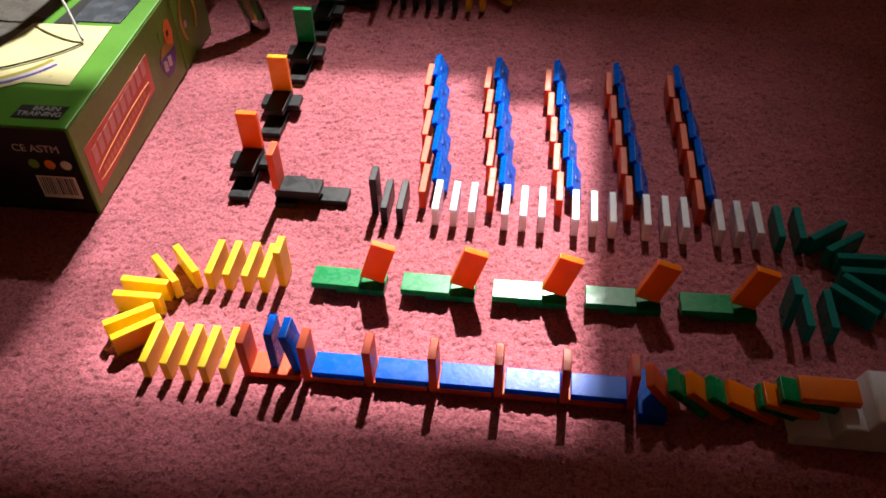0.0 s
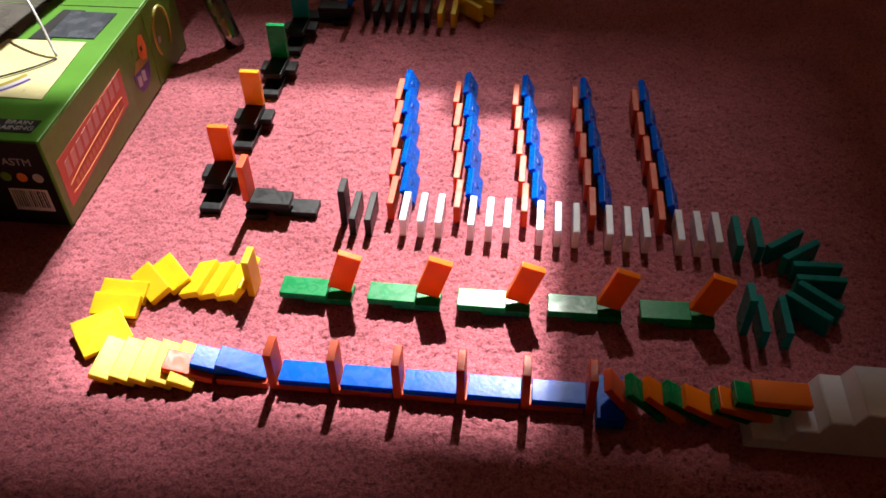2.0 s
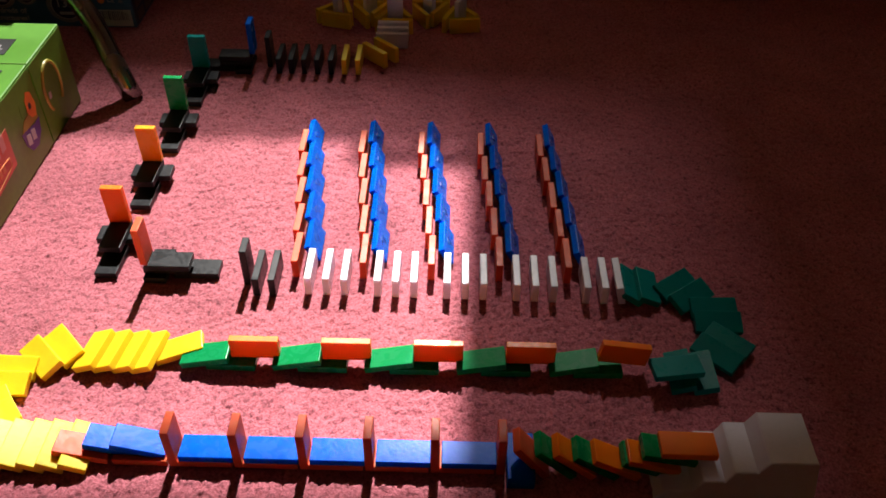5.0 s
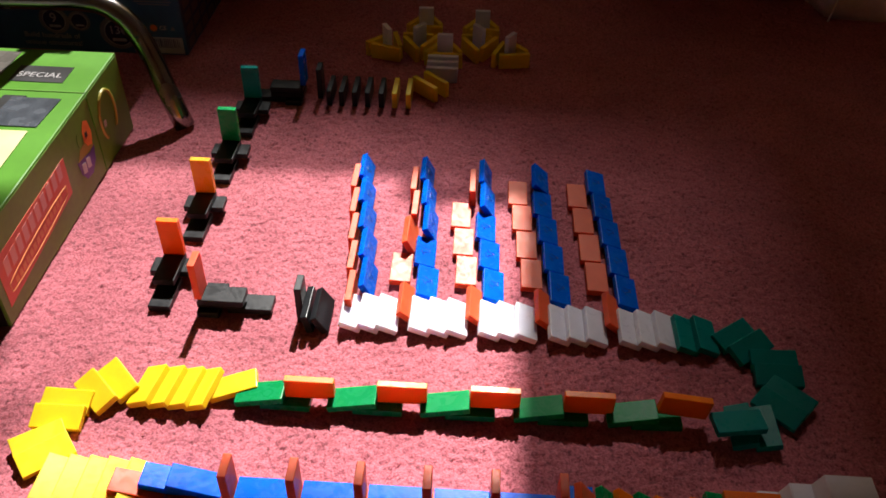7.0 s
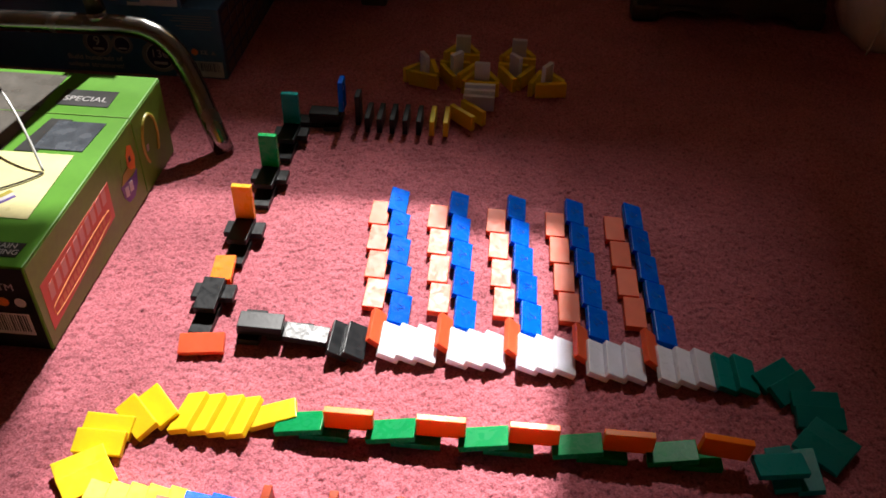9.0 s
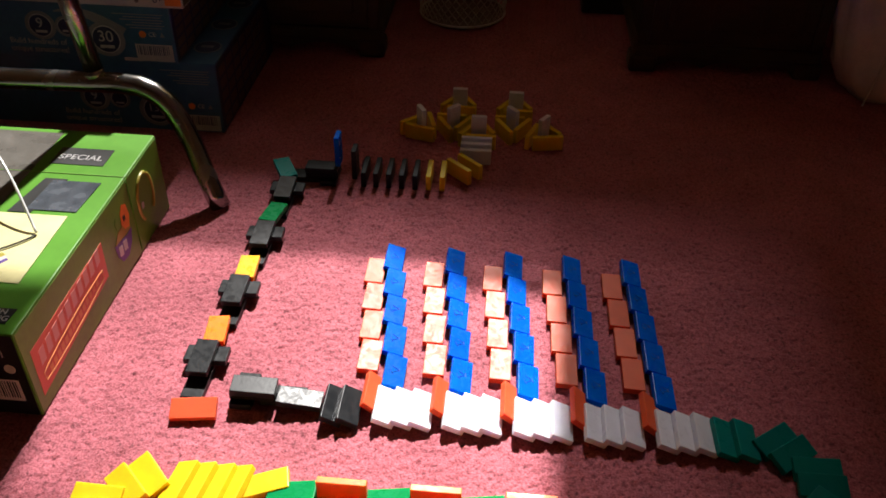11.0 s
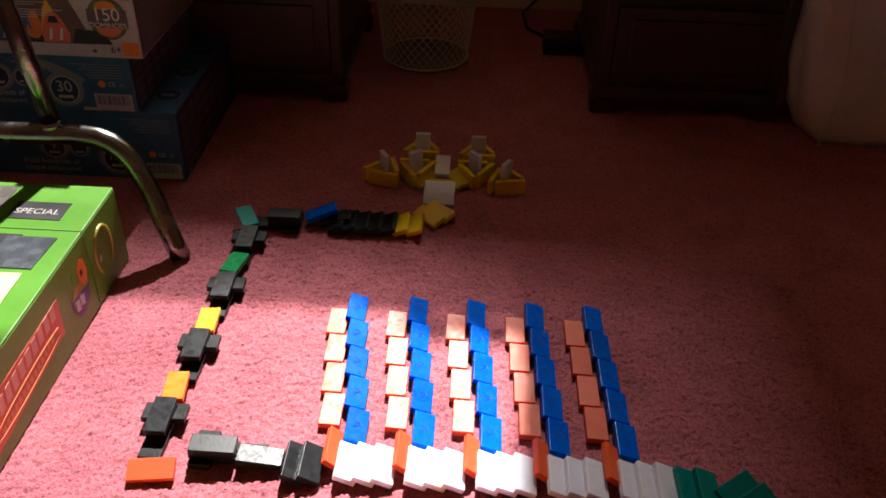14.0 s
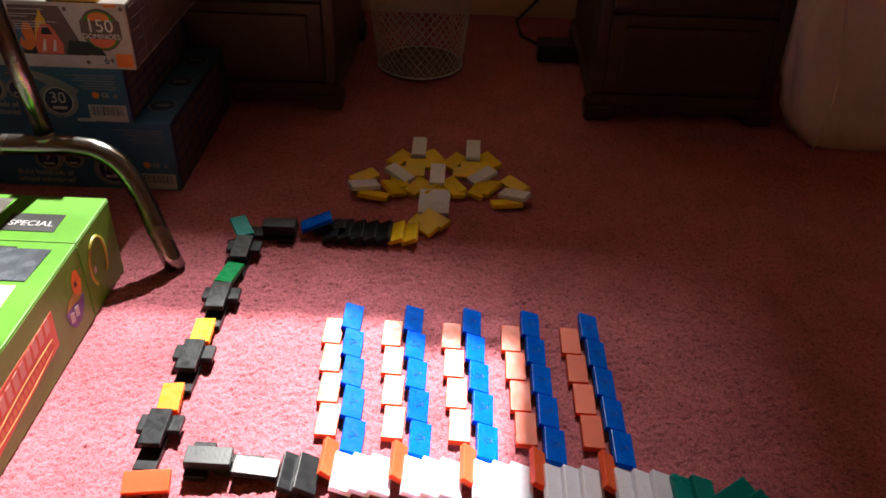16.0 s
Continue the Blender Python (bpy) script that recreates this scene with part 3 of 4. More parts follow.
def triangles():
    """Seven corrals of three yellow dominoes, each round an upright white one."""
    g = "yellow triangles"
    # place, apex, the white one's way, then when the first side, the white one and the other sides fall
    sets = ((0.0585, 0.6025, 90, 90, 13.02, 13.55, 13.68), (0.0165, 0.6305, -90, 140, 13.98, 13.95, 14.0), (0.111, 0.6335, -90, 40, 14.28, 14.25, 14.3),
            (0.0225, 0.694, 90, 90, 14.12, 14.5, 14.6), (0.1155, 0.691, 90, 90, 14.42, 14.82, 14.9), (-0.0345, 0.6205, 75, 208, 14.5, 14.68, 14.72), (0.161, 0.6095, 100, -32, 15.0, 15.05, 15.08))
    for x, y, apex, out, first, middle, rest in sets:
        through_front = out == 90
        for i in range(3):
            way = apex + 180 + 120 * i
            a = radians(way)
            r = 0.0172
            back = through_front and i == 0
            toppling("yellow", x + r * math.cos(a) - 0.004 * math.sin(a), y + r * math.sin(a) + 0.004 * math.cos(a), way + (180 if back else 0), first if i == 0 else rest + 0.06 * (i - 1), 84 if back else 78,
                     "on edge as a triangle side", g, lasting=0.28, slide=0.002)
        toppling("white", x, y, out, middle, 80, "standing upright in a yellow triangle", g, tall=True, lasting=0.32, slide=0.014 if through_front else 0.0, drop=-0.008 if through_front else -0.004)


yellow_bend()
red_blue_row()
fallen_stack()
seesaw_row()
teal_bend()
white_row()
field_columns()
black_climb()
black_corner()
far_corner()
triangles()


# ---- things round the chain ----
def plastic_stairs():
    thing = tagged(new("toy_staircase"), "white plastic toy staircase for dominoes on the carpet", "toy stairs")
    y0, y1 = -0.237, -0.185
    steps = ((0.333, 0.339, 0.3645, 0.013), (0.3645, 0.371, 0.3885, 0.028), (0.3885, 0.394, 0.4125, 0.042), (0.4125, 0.419, 0.458, 0.0565))
    for i, (xa, xb, xc, z) in enumerate(steps):
        low = steps[i - 1][3] if i else 0.0
        end = 0.470 if i == 3 else xc
        bm = bmesh.new()
        prof = [(xa, 0.0), (xa, low), (xb, z), (xc, z), (end, 0.0)]
        if not i:
            prof.pop(1)
        front, back = [bm.verts.new((x, y0, q)) for x, q in prof], [bm.verts.new((x, y1, q)) for x, q in prof]
        for k in range(len(prof)):
            j = (k + 1) % len(prof)
            bm.faces.new((front[k], front[j], back[j], back[k]))
        bm.faces.new(front[::-1])
        bm.faces.new(back)
        bmesh.ops.recalc_face_normals(bm, faces=bm.faces[:])
        bmesh.ops.bevel(bm, geom=[e for e in bm.edges if all(v.co.z > low - 1e-4 and v.co.z > 0.001 for v in e.verts)], offset=0.0008, segments=2, affect="EDGES")
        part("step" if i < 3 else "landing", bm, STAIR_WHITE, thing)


def toy_box():
    x1, x0, y0, y1, h = -0.366, -0.70, -0.018, 0.372, 0.116
    thing = tagged(new("toy_box"), "green printed cardboard toy box with a clear window on top", "toy box")
    body = part("carton", box(x0, x1, y0, y1, 0, h, 0.0015), PRINT_GREEN, thing, "glossy green printed cardboard")
    part("side_print", box(x1, x1 + 0.0006, y0 + 0.002, y1 - 0.002, 0.002, h - 0.003), PRINT_SIDE, body, "green printed side panel, tinted for light off the carpet")
    part("front_print", box(x0 + 0.002, x1 - 0.002, y0 - 0.0006, y0, 0.002, h - 0.003), PRINT_BLACK, body, "black printed end panel")
    xs = x1 + 0.0006
    # red label, slanted as printed, with pale bars for its lettering
    part("red_label", sheet([(xs, y0 + 0.012, 0.018), (xs, y0 + 0.19, 0.036), (xs, y0 + 0.193, 0.084), (xs, y0 + 0.014, 0.079)], 0.0004), PRINT_RED, body)
    for i in range(10):
        ya = y0 + 0.024 + 0.0162 * i
        za = 0.05 + 0.0016 * i
        part("label_bar", sheet([(xs + 0.0004, ya, za), (xs + 0.0004, ya + 0.0105, za + 0.001), (xs + 0.0004, ya + 0.0125, za + 0.020), (xs + 0.0004, ya + 0.002, za + 0.019)], 0.0003), PRINT_PINK, body)
    for i in range(14):
        ya = y0 + 0.035 + 0.0095 * i
        za = 0.031 + 0.001 * i
        part("label_bar", sheet([(xs + 0.0004, ya, za), (xs + 0.0004, ya + 0.006, za + 0.0006), (xs + 0.0004, ya + 0.0065, za + 0.0085), (xs + 0.0004, ya + 0.0005, za + 0.0079)], 0.0003), PRINT_PEACH, body)
    rim = []
    for i in range(33):
        a = 2 * math.pi * i / 32
        rim.append((xs + 0.0005, y0 + 0.101 + 0.078 * max(-1, min(1, 1.25 * math.cos(a))), 0.0415 + 0.0075 * math.cos(a) + 0.0095 * math.sin(a)))
    part("label_outline", tube(rim, 0.0006, 6), PRINT_PEACH, body)
    # printed toys on the side: a dark hull with pale windows and an orange top, then a pale loop

    def figure(yy, zz, outline, lift, mat):
        part("printed_figure", sheet([(xs + lift, y0 + yy + py, zz + pz) for py, pz in outline], 0.0003), mat, body)

    hull = [(-0.026, 0.006), (-0.023, -0.012), (-0.013, -0.025), (0.004, -0.027), (0.018, -0.016), (0.024, 0.002), (0.010, 0.0), (-0.010, 0.004)]
    figure(0.246, 0.050, hull, 0.0002, PRINT_VIOLET)
    figure(0.246, 0.050, [(-0.024, 0.005), (0.022, 0.002), (0.020, 0.012), (0.006, 0.018), (-0.012, 0.017)], 0.0002, PRINT_OCHRE)
    figure(0.252, 0.050, [(0.002, 0.010), (0.014, 0.006), (0.020, 0.020), (0.016, 0.038), (0.006, 0.043), (-0.002, 0.034), (-0.004, 0.020)], 0.0005, PRINT_ORANGE)
    figure(0.240, 0.050, [(-0.006, 0.020), (0.000, 0.019), (0.001, 0.033), (-0.004, 0.037), (-0.008, 0.030)], 0.0005, PRINT_SIDE)
    for wy in (-0.014, -0.001):
        figure(0.246 + wy, 0.046, [(-0.005, -0.010), (0.005, -0.013), (0.006, 0.001), (-0.004, 0.004)], 0.0006, PRINT_SILVER)
    figure(0.257, 0.074, [(-0.003, -0.003), (0.003, -0.003), (0.003, 0.004), (-0.003, 0.004)], 0.0009, PRINT_BLACK)
    loop = [(xs + 0.0006, y0 + 0.325 + 0.024 * math.cos(a), 0.062 + 0.034 * math.sin(a)) for a in (radians(-50 + 280 * i / 24) for i in range(25))]
    part("printed_loop", tube(loop, 0.0022, 6), PRINT_OCHRE, body)
    figure(0.312, 0.056, [(-0.004, -0.004), (0.003, -0.005), (0.004, 0.004), (-0.003, 0.005)], 0.0008, PRINT_SILVER)
    # darker line for the chair tube's shadow running down the side
    part("side_shadow_line", box(xs, xs + 0.0008, y0 + 0.283, y0 + 0.285, 0.004, h - 0.006), PRINT_GREEN, body)
    # top: window film with shade in its colour, cream print, dark film panel, badges
    part("top_film", box(x0 + 0.01, x1 - 0.12, y0 + 0.05, y1 - 0.01, h, h + 0.0006), SHADED_FILM, body, "creased window film, greyed for the shade on it")
    part("top_print", sheet([(x1 - 0.16, y0 + 0.078, h + 0.0007), (x1 - 0.030, y0 + 0.074, h + 0.0007), (x1 - 0.032, y0 + 0.196, h + 0.0007), (x1 - 0.13, y0 + 0.196, h + 0.0007)], 0.0004), PRINT_CREAM, body)
    for off, mat in ((0.0, PRINT_CREAM), (0.006, PRINT_VIOLET), (0.0095, PRINT_SILVER), (0.014, PRINT_OCHRE)):
        arc = [(x1 - 0.215 + (0.17 - off) * math.sin(a), y0 + 0.145 + off - 0.105 * math.cos(a)) for a in (radians(-30 + 5.2 * i) for i in range(20))]
        part("printed_band", ribbon(arc, [0.0032 + 0.0002 * i for i in range(20)], -(h + 0.0012) - 0.0001 * off), mat, body).matrix_local = Matrix(((1, 0, 0, 0), (0, 0, 1, 0), (0, -1, 0, 0), (0, 0, 0, 1)))
    part("film_panel", sheet([(x1 - 0.086, y0 + 0.205, h + 0.0007), (x1 - 0.026, y0 + 0.205, h + 0.0007), (x1 - 0.022, y0 + 0.268, h + 0.0007), (x1 - 0.082, y0 + 0.268, h + 0.0007)], 0.0005), PRINT_GREY, body, "dark crinkled film panel")
    part("dark_panel", sheet([(x1 - 0.106, y0 + 0.199, h + 0.0003), (x1 - 0.078, y0 + 0.199, h + 0.0003), (x1 - 0.066, y0 + 0.272, h + 0.0003), (x1 - 0.094, y0 + 0.272, h + 0.0003)], 0.0006), PRINT_BLACK, body)
    part("badge", sheet([(x1 - 0.105, y0 + 0.306, h + 0.0003), (x1 - 0.036, y0 + 0.306, h + 0.0003), (x1 - 0.036, y0 + 0.345, h + 0.0003), (x1 - 0.105, y0 + 0.345, h + 0.0003)], 0.0005), PRINT_BLACK, body)
    letters("badge_word", "SPECIAL", 0.016, pose(x1 - 0.071, y0 + 0.322, h + 0.0012), PRINT_SILVER, body)
    part("badge", sheet([(x1 - 0.066, y0 + 0.014, h + 0.0003), (x1 - 0.014, y0 + 0.014, h + 0.0003), (x1 - 0.012, y0 + 0.036, h + 0.0003), (x1 - 0.064, y0 + 0.036, h + 0.0003)], 0.0005), PRINT_BLACK, body)
    letters("badge_word", "BRAIN", 0.0105, pose(x1 - 0.034, y0 + 0.030, h + 0.0012), PRINT_SILVER, body)
    letters("badge_word", "TRAINING", 0.0105, pose(x1 - 0.038, y0 + 0.0205, h + 0.0012), PRINT_SILVER, body)
    # line across the lid, put in for the chair tube's shadow edge
    part("seam", box(x0, x1, y0 + 0.2845, y0 + 0.2855, h, h + 0.0009), PRINT_SIDE, body)
    # end panel: marks, barcode, seals
    ye = y0 - 0.0007
    letters("panel_word", "CE ASTM", 0.013, pose(x1 - 0.043, ye, 0.088, 90), PRINT_SILVER, body)
    part("barcode", box(x1 - 0.056, x1 - 0.012, ye - 0.0004, ye, 0.022, 0.052), PRINT_WHITE, body)
    rng = random.Random(3)
    for i in range(14):
        xb = x1 - 0.053 + 0.0028 * i
        part("barcode_bar", box(xb, xb + rng.uniform(0.0006, 0.0018), ye - 0.0007, ye - 0.0003, 0.027, 0.050), PRINT_BLACK, body)
    for i, mat in enumerate((PRINT_SIDE, PRINT_ORANGE, PRINT_SILVER)):
        ring = [(x1 - 0.052 + 0.018 * i + 0.006 * math.cos(a), ye, 0.068 + 0.006 * math.sin(a)) for a in (2 * math.pi * k / 20 for k in range(20))]
        part("seal", sheet(ring, 0.0004), mat, body)
    # loose cable on the lid
    cord = tagged(new("cable"), "thin pale cable looped loosely over the toy box", "cable")
    pts = []
    for i in range(40):
        u = i / 39
        pts.append((x1 - 0.24 + 0.19 * u, y0 + 0.23 + 0.02 * math.sin(3 * u) - 0.075 * max(0, u - 0.55) / 0.45, h + 0.004 + 0.055 * math.sin(math.pi * min(1, u * 1.02)) ** 0.8))
    part("cord", tube(pts, 0.0016, 8), CABLE, cord, smooth=True)
    pts = [(x1 - 0.05 - 0.02 * math.sin(2.2 * u) - 0.2 * u ** 1.4, y0 + 0.155 - 0.085 * math.sin(1.9 * u), h + 0.003) for u in (i / 29 for i in range(30))]
    part("cord", tube(pts, 0.0011, 8), CABLE_DARK, cord, smooth=True)


def chrome_frame():
    thing = tagged(new("tubular_chair_frame"), "bent chrome tube frame of a chair standing on carpet", "chair")
    # the front leg leans back from its foot and bends over into the side rail
    pts = [(-0.295, 0.380, 0.001), (-0.302, 0.3835, 0.018), (-0.309, 0.388, 0.036), (-0.318, 0.395, 0.058), (-0.3275, 0.4045, 0.080), (-0.336, 0.411, 0.096), (-0.345, 0.417, 0.112), (-0.355, 0.422, 0.127),
           (-0.367, 0.426, 0.140), (-0.382, 0.429, 0.150), (-0.40, 0.431, 0.1565), (-0.43, 0.432, 0.159), (-0.50, 0.432, 0.158), (-0.62, 0.432, 0.156), (-0.92, 0.432, 0.152)]
    part("leg_tube", tube(pts, 0.0143, 20), CHROME, thing, smooth=True)
    y = 0.436
    part("upright_tube", tube([(-0.461, y, 0.160), (-0.474, y, 0.27), (-0.493, y + 0.002, 0.43), (-0.515, y + 0.015, 0.49), (-0.66, y + 0.015, 0.51)], 0.0128, 20), CHROME, thing, smooth=True)
    part("weld", tube([(-0.4615, y - 0.002, 0.1655), (-0.4625, y - 0.002, 0.176)], 0.0138, 20), CHROME, thing, smooth=True)


def printed_carton(name, x1, y0, z0, wide, deep, high, face, side, label):
    thing = tagged(new(name), label, "toy box")
    thing.location = (x1, y0, z0)
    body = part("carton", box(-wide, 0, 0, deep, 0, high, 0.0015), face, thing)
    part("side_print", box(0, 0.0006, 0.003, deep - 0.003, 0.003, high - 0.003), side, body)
    for i in range(5):
        for j in range(int(deep / 0.04)):
            part("printed_panel", box(0.0005, 0.001, 0.012 + 0.038 * j, 0.042 + 0.038 * j, 0.006 + high * 0.18 * i, 0.006 + high * 0.18 * i + high * 0.13), PRINT_BROWN, body)
    return thing, body


def disc(x, y, z, rx, rz, thick=0.0004):
    return sheet([(x + rx * math.cos(a), y, z + rz * math.sin(a)) for a in (2 * math.pi * k / 32 for k in range(32))], thick)


def ribbon(points, widths, y, bm=None):
    """A flat printed band of changing width along points in the plane of y."""
    bm = bm or bmesh.new()
    edge = []
    for i, (x, z) in enumerate(points):
        (xa, za), (xb, zb) = points[max(0, i - 1)], points[min(len(points) - 1, i + 1)]
        d = math.hypot(xb - xa, zb - za)
        nx, nz, w = -(zb - za) / d, (xb - xa) / d, widths[i] / 2
        edge.append((bm.verts.new((x + nx * w, y, z + nz * w)), bm.verts.new((x - nx * w, y, z - nz * w))))
    for (p, q), (u, v) in zip(edge, edge[1:]):
        bm.faces.new((p, q, v, u))
    return bm


def roundel(body, x, y, z, r, word, size):
    part("roundel", disc(x, y, z, r * 1.32, r * 1.25), PRINT_HALO, body)
    part("roundel", disc(x, y - 0.0004, z, r, r), PRINT_SILVER, body)
    part("roundel", disc(x, y - 0.0008, z, r * 0.93, r * 0.93), PRINT_NAVY, body)
    letters("roundel_word", word, size, pose(x, y - 0.0014, z + r * 0.2, 90), PRINT_SILVER, body)
    part("print_bar", box(x - r * 0.5, x + r * 0.5, y - 0.0016, y - 0.0012, z - r * 0.62, z - r * 0.4), PRINT_SILVER, body)


def blue_print(body, word, high):
    y = -0.0006
    part("swirl", ribbon([(-0.077 - 0.10 * u, 0.036 + 0.042 * math.sin(0.2 + 1.75 * u)) for u in (i / 20 for i in range(21))], [0.022 * (1 - i / 21) ** 0.8 for i in range(21)], y + 0.0002), PRINT_HALO, body)
    roundel(body, -0.105, y, 0.035, 0.022, word, 0.025 if len(word) < 3 else 0.019)
    roundel(body, -0.163, y, 0.052, 0.013, "", 0.01)
    roundel(body, -0.203, y, 0.052, 0.018, "9", 0.022)
    for i, words in enumerate(("Build hundreds of", "unique structures!")):
        letters("print_word", words, 0.0125, pose(-0.213, y - 0.0005, 0.026 - 0.0125 * i, 90), PRINT_SILVER, body)
    part("barcode", box(-0.062, -0.005, y, 0, 0.003, 0.030), PRINT_SILVER, body)
    part("print_bar", box(-0.083, -0.055, y, 0, 0.002, 0.007), PRINT_SILVER, body)
    rng = random.Random(8)
    for i in range(17):
        part("barcode_bar", box(-0.059 + 0.003 * i, -0.0588 + 0.003 * i + rng.uniform(0.0004, 0.0016), y - 0.0005, y, 0.013, 0.028), PRINT_NAVY, body)
    part("seal", disc(-0.047, y, 0.046, 0.0055, 0.0055), PRINT_ORANGE, body)
    letters("print_word", "CE", 0.0095, pose(-0.032, y - 0.0005, 0.046, 90), PRINT_SILVER, body)
    part("mark", sheet([(-0.021, y, 0.0425), (-0.013, y, 0.0425), (-0.017, y, 0.0495)], 0.0003), PRINT_HALO, body)
    for i in range(6):
        z = high - 0.014 - 0.0042 * i
        part("print_bar", box((-0.088, -0.072, -0.078, -0.06, -0.07, -0.064)[i], -0.012 - 0.003 * (i % 2), y, 0, z, z + 0.0012), PRINT_HALO, body)


def small_ring(body, x, y, z):
    part("roundel", disc(0, 0, 0, 0.022, 0.022), PRINT_HALO, body).matrix_local = pose(x, y, z, -90)
    part("roundel", disc(0, 0, 0, 0.0195, 0.0195), PRINT_NAVY, body).matrix_local = pose(x, y, z + 0.0005, -90)
    part("print_bar", box(-0.010, 0.010, -0.0003, 0, -0.004, 0.004), PRINT_HALO, body).matrix_local = pose(x, y, z + 0.0011, -90)


def box_stack():
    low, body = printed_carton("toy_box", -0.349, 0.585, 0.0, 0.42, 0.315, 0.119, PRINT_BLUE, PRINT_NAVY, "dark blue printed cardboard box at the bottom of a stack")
    blue_print(body, "130", 0.119)
    for i in range(3):
        small_ring(body, -0.029, 0.06 + 0.092 * i, 0.1195)
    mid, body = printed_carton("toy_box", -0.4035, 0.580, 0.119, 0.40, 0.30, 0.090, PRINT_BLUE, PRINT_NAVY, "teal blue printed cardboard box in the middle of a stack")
    blue_print(body, "30", 0.090)
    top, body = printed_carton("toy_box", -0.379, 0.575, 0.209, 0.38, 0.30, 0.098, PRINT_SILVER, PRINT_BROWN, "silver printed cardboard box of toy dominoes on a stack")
    y = -0.0006
    part("picture", sheet([(-0.37, y, 0.020), (-0.066, y, 0.020), (-0.094, y, 0.092), (-0.37, y, 0.092)], 0.0004), PRINT_BROWN, body)
    rng = random.Random(5)
    # printed scene: dark track, flames, a red and a blue racer, pale speed lines
    for k in range(5):
        x0 = -0.345 + 0.062 * k
        part("printed_track", sheet([(x0, y - 0.0006, 0.021), (x0 + 0.058, y - 0.0006, 0.021), (x0 + 0.047, y - 0.0006, 0.040), (x0 + 0.008, y - 0.0006, 0.043)], 0.0002), PRINT_BLACK, body)
    for cx, mat, tall in ((-0.215, PRINT_ORANGE, 0.062), (-0.190, PRINT_YELLOW, 0.052), (-0.128, PRINT_YELLOW, 0.066), (-0.150, PRINT_ORANGE, 0.048), (-0.165, PRINT_BLUE, 0.040), (-0.265, PRINT_YELLOW, 0.060), (-0.300, PRINT_ORANGE, 0.050)):
        pts = []
        for i in range(14):
            a = 2 * math.pi * i / 14
            q = (0.5 + 0.5 * math.sin(a))
            pts.append((cx + (0.014 - 0.010 * q) * math.cos(a) * (1 + 0.3 * rng.random()) + 0.006 * q, y - 0.0010 - 0.00004 * rng.randrange(9), 0.026 + tall * q * (0.85 + 0.15 * rng.random())))
        part("printed_flame", sheet(pts, 0.0002), mat, body)
    for cx, mat in ((-0.118, PRINT_RED), (-0.185, PRINT_BLUE), (-0.270, PRINT_RED)):
        outline = [(-0.020, 0.022), (0.018, 0.022), (0.020, 0.036), (0.012, 0.056), (0.006, 0.066), (-0.006, 0.066), (-0.014, 0.054), (-0.021, 0.036)]
        part("printed_racer", sheet([(cx + px, y - 0.0016, pz) for px, pz in outline], 0.0002), mat, body)
        part("printed_screen", sheet([(cx - 0.009, y - 0.0020, 0.051), (cx + 0.008, y - 0.0020, 0.051), (cx + 0.004, y - 0.0020, 0.061), (cx - 0.005, y - 0.0020, 0.061)], 0.0002), PRINT_BLACK, body)
        for sx in (-0.012, 0.003):
            part("printed_stripe", sheet([(cx + sx, y - 0.0020, 0.026), (cx + sx + 0.005, y - 0.0020, 0.026), (cx + sx + 0.008, y - 0.0020, 0.043), (cx + sx + 0.005, y - 0.0020, 0.043)], 0.0002), PRINT_WHITE, body)
    for i in range(9):
        z = 0.058 + 0.0036 * i
        x0 = -0.24 + 0.05 * rng.random()
        part("printed_streak", box(x0, x0 + rng.uniform(0.05, 0.10), y - 0.0024, y - 0.0022, z, z + 0.0008), PRINT_WHITE, body)
    for px, pz in ((-0.086, 0.088), (-0.068, 0.010), (-0.058, 0.024), (-0.006, 0.090)):
        part("printed_rivet", disc(px, y, pz, 0.003, 0.003), PRINT_BROWN, body)
    part("roundel", disc(-0.040, y, 0.059, 0.029, 0.031), PRINT_BROWN, body)
    part("roundel", disc(-0.040, y - 0.0005, 0.059, 0.026, 0.028), PRINT_GREEN, body)
    part("roundel", disc(-0.040, y - 0.0009, 0.048, 0.019, 0.015), PRINT_RED, body)
    part("roundel", disc(-0.040, y - 0.0009, 0.076, 0.015, 0.009), PRINT_ORANGE, body)
    part("roundel_band", box(-0.068, -0.011, y - 0.0014, y - 0.0011, 0.046, 0.073), PRINT_BROWN, body)
    letters("roundel_word", "150", 0.0265, pose(-0.040, y - 0.0024, 0.065, 90), PRINT_WHITE, body)
    letters("roundel_word", "DOMINOES", 0.0105, pose(-0.040, y - 0.0024, 0.050, 90), PRINT_WHITE, body)
    letters("print_word", "6+", 0.015, pose(-0.036, y - 0.0008, 0.013, 90), PRINT_NAVY, body)
    part("print_label", box(-0.026, -0.002, y - 0.0004, y, 0.004, 0.024), PRINT_ORANGE, body)
    part("print_label", box(-0.030, -0.012, y - 0.0004, y, 0.092, 0.0965), PRINT_ORANGE, body)
    tag = tagged(new("toy_box"), "small yellow printed carton lying on a silver box", "toy box")
    tag.location = (-0.379, 0.571, 0.307)
    body = part("carton", box(-0.108, -0.036, 0, 0.12, 0, 0.042, 0.001), PRINT_YELLOW, tag)
    for z in (0.001, 0.039):
        part("border", box(-0.107, -0.037, -0.0006, 0, z, z + 0.002), PRINT_BLACK, body)
    part("print_bar", box(-0.098, -0.046, -0.0006, 0, 0.008, 0.014), PRINT_BLACK, body)
    part("print_bar", box(-0.104, -0.042, -0.0006, 0, 0.019, 0.033), PRINT_BLACK, body)


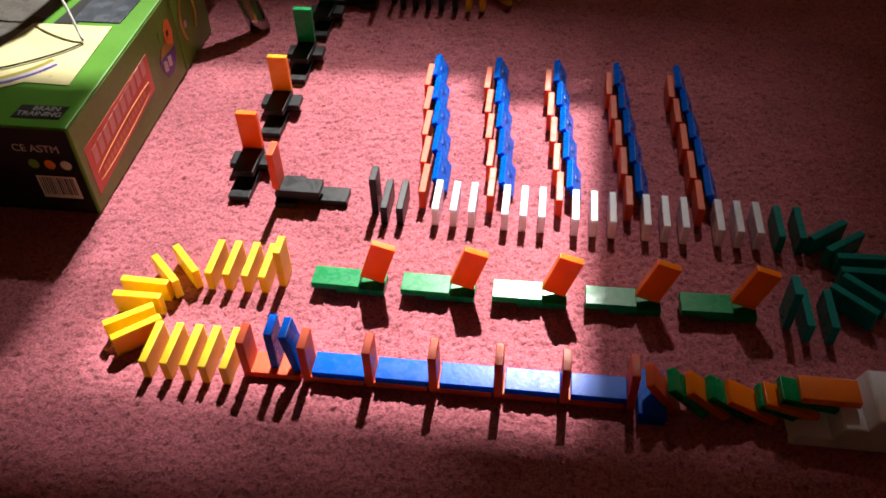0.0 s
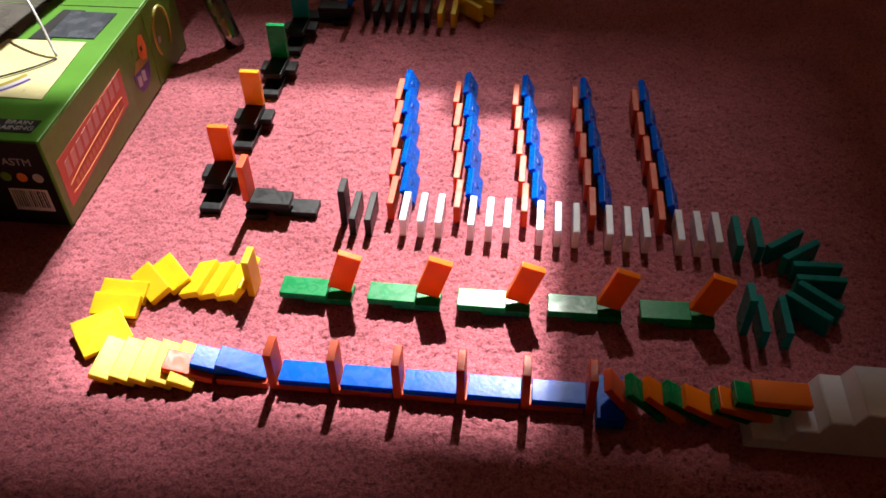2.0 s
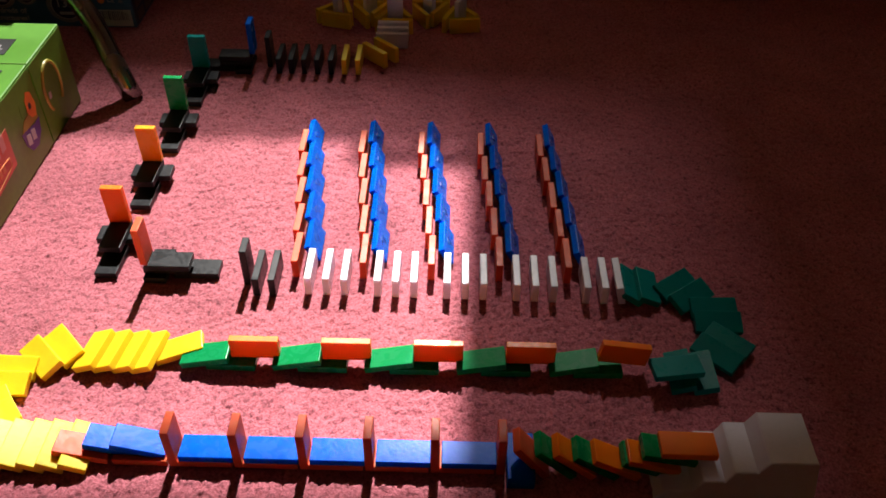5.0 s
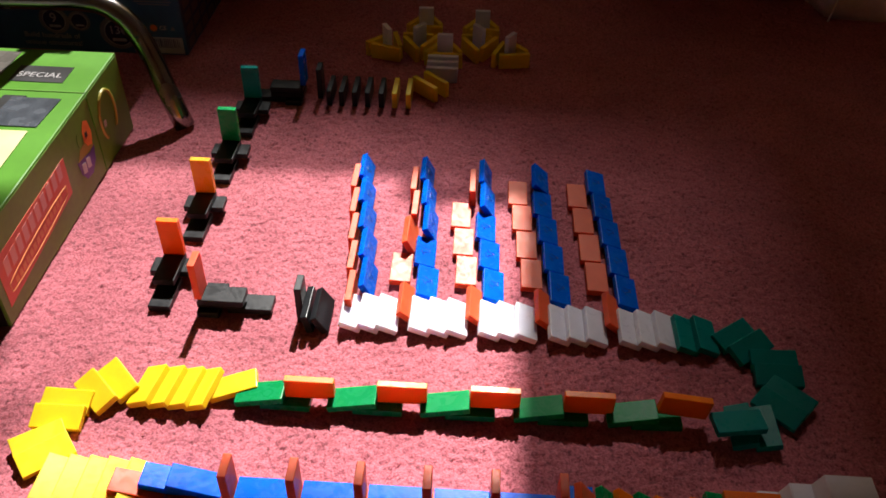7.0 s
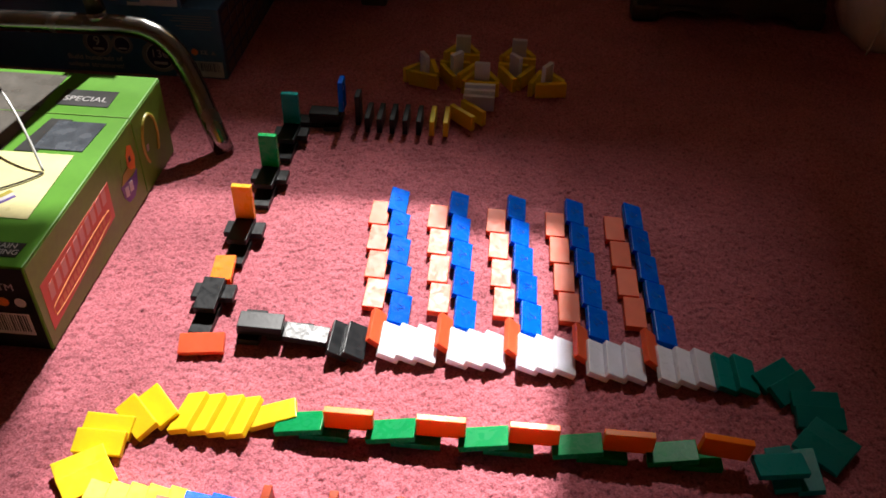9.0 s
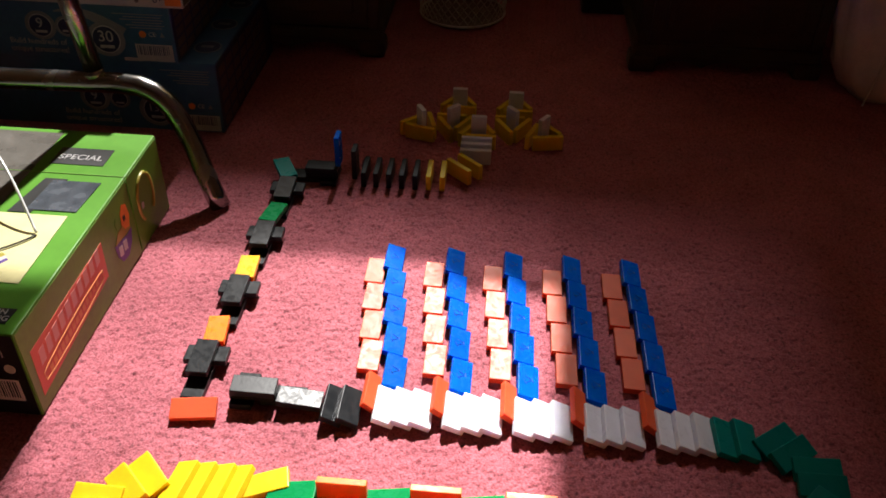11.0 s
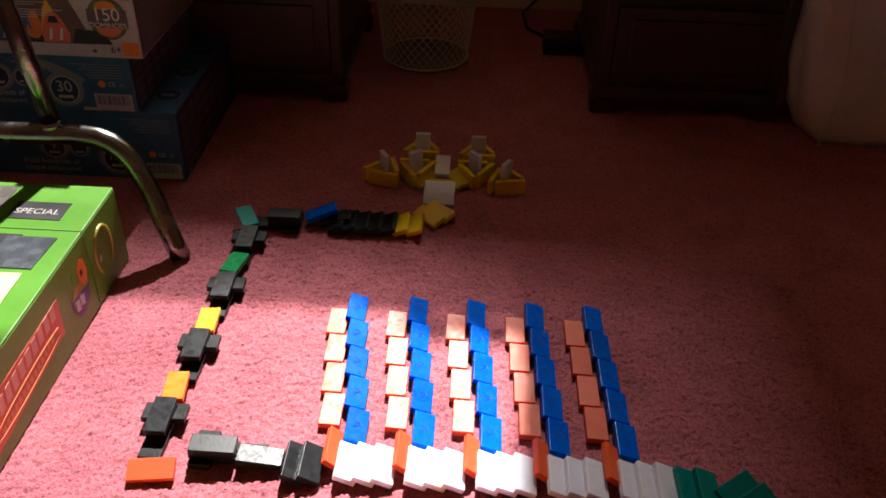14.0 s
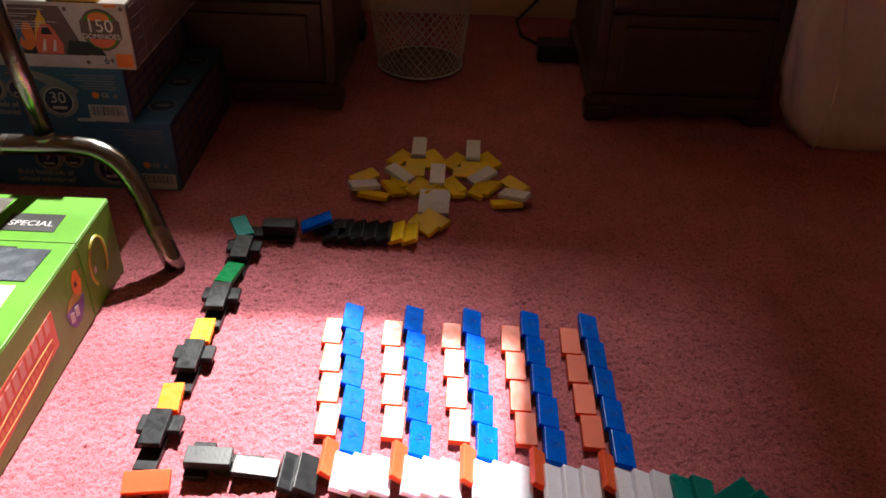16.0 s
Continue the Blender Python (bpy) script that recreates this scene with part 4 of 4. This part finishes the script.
def drawer_unit(x0, x1, label):
    """A dark wooden pedestal with framed fronts, a moulded plinth and a shaped apron."""
    y0, y1, h = 0.893, 1.30, 0.40
    thing = tagged(new("drawer_unit"), label, "cabinet")
    body = part("carcass", box(x0 + 0.012, x1 - 0.012, y0 + 0.012, y1, 0.045, h, 0.003), DARK_WOOD, thing)
    part("plinth", box(x0 + 0.004, x1 - 0.004, y0 + 0.004, y1, 0.03, 0.055, 0.006), DARK_WOOD, thing)
    for fx in (x0, x1 - 0.05):
        part("foot", box(fx, fx + 0.05, y0, y0 + 0.05, 0, 0.032, 0.006), DARK_WOOD, thing)
        part("foot", box(fx, fx + 0.05, y1 - 0.05, y1, 0, 0.032, 0.006), DARK_WOOD, thing)
    span = x1 - x0 - 0.1
    under = [(x0 + 0.05 + span * i / 24, 0.012 + 0.012 * abs(math.sin(3 * math.pi * i / 24)) ** 0.7) for i in range(25)]
    bm = bmesh.new()
    rows = [[bm.verts.new((x, yy, z)) for x, z in under] + [bm.verts.new((x, yy, 0.031)) for x, _ in under[::-1]] for yy in (y0 + 0.006, y0 + 0.02)]
    bm.faces.new(rows[0][::-1])
    bm.faces.new(rows[1])
    for k in range(50):
        j = (k + 1) % 50
        bm.faces.new((rows[0][k], rows[0][j], rows[1][j], rows[1][k]))
    part("apron", bm, DARK_WOOD, thing)
    for z0, z1 in ((0.065, 0.205), (0.215, 0.385)):
        front = part("drawer_front", box(x0 + 0.03, x1 - 0.03, y0 + 0.004, y0 + 0.013, z0, z1, 0.003), DARK_WOOD, thing)
        part("moulding", box(x0 + 0.055, x1 - 0.055, y0 - 0.002, y0 + 0.005, z0 + 0.02, z1 - 0.02, 0.003), DARK_WOOD, front)
    for px in (x0 + 0.008, x1 - 0.03):
        part("stile", box(px, px + 0.022, y0 + 0.002, y0 + 0.013, 0.055, h, 0.004), DARK_WOOD, thing)
    part("top", box(x0 - 0.008, x1 + 0.008, y0 - 0.01, y1, h, h + 0.02, 0.005), DARK_WOOD, thing)


def wire_bin():
    thing = tagged(new("waste_basket"), "grey expanded wire mesh waste basket on the carpet", "waste basket")
    thing.location = (-0.003, 1.132, 0)
    r0, r1, h, n = 0.088, 0.118, 0.27, 36
    mesh_bm = bmesh.new()
    for sgn in (1, -1):
        for i in range(n):
            a0 = 2 * math.pi * i / n
            pts = [((r0 + (r1 - r0) * u) * math.cos(a0 + sgn * u * 2.2), (r0 + (r1 - r0) * u) * math.sin(a0 + sgn * u * 2.2), 0.012 + (h - 0.012) * u) for u in (k / 16 for k in range(17))]
            tube(pts, 0.001, 4, mesh_bm)
    tagged(part("wire_mesh", mesh_bm, WIRE, thing), kind="stuff")
    for r, z, q in ((r0, 0.006, 0.0025), (r1, h, 0.005)):
        ring = [(r * math.cos(a), r * math.sin(a), z) for a in (2 * math.pi * k / 40 for k in range(41))]
        part("rim", tube(ring, q, 8), WIRE, thing, smooth=True)
    bm = bmesh.new()
    bmesh.ops.create_cone(bm, cap_ends=True, segments=40, radius1=r0, radius2=r0, depth=0.004, matrix=Matrix.Translation((0, 0, 0.004)))
    part("bottom", bm, PRINT_BROWN, thing)


def cloth_bag():
    thing = tagged(new("cloth_bag"), "limp beige cotton bag slumped on the carpet", "bag")
    bm = bmesh.new()
    rings, n = [], 56
    for i in range(26):
        u = i / 25
        z = 0.40 * u
        hw = 0.118 - 0.012 * u + 0.012 * math.sin(5 * u)
        hd = 0.085 - 0.03 * u
        cx = 0.803 - 0.05 * u + 0.006 * math.sin(9 * u)
        ring = []
        for k in range(n):
            a = 2 * math.pi * k / n
            sq = 1 / max(abs(math.cos(a)), abs(math.sin(a))) ** 0.55
            fold = 0.006 * math.sin(5 * a + 3.5 * u) * (0.3 + u) + 0.004 * math.sin(11 * a - 7 * u) * (0.3 + u) + 0.003 * math.sin(17 * u + 3 * a)
            pinch = 1 - 0.16 * math.exp(-((u - 0.0) / 0.05) ** 2)
            ring.append(bm.verts.new((cx + (hw * sq * pinch + fold) * math.cos(a), 0.888 + (hd * sq * pinch + fold) * math.sin(a), z)))
        rings.append(ring)
    for a, b in zip(rings, rings[1:]):
        for k in range(n):
            bm.faces.new((a[k], a[(k + 1) % n], b[(k + 1) % n], b[k]))
    bm.faces.new(rings[0][::-1])
    bm.faces.new(rings[-1])
    body = part("bag_body", bm, CLOTH, thing, smooth=True)
    seam = [(0.715 + 0.012 * math.sin(6 * u) + 0.01 * u, 0.799 + 0.028 * u, 0.004 + 0.36 * u) for u in (i / 24 for i in range(25))]
    part("seam", tube(seam, 0.002, 6), CLOTH, body, smooth=True)


def socket_block():
    thing = tagged(new("power_block"), "dark plastic power block with a trailing cable", "power adapter")
    part("block", box(0.245, 0.345, 1.165, 1.225, 0.0, 0.038, 0.005), DEVICE, thing)
    pts = [(0.25, 1.19, 0.03), (0.21, 1.2, 0.045), (0.2, 1.25, 0.06), (0.26, 1.32, 0.10), (0.36, 1.40, 0.17), (0.42, 1.44, 0.24)]
    part("cord", tube(pts, 0.004, 8), CABLE_DARK, thing, smooth=True)


plastic_stairs()
toy_box()
chrome_frame()
box_stack()
drawer_unit(-0.62, -0.134, "dark stained wooden drawer unit with a carved plinth")
drawer_unit(0.32, 0.667, "dark stained wooden drawer unit with a shaped apron")
wire_bin()
cloth_bag()
socket_block()


def motions():
    for ob, rows in MOVES:
        walk(ob, rows)


motions()
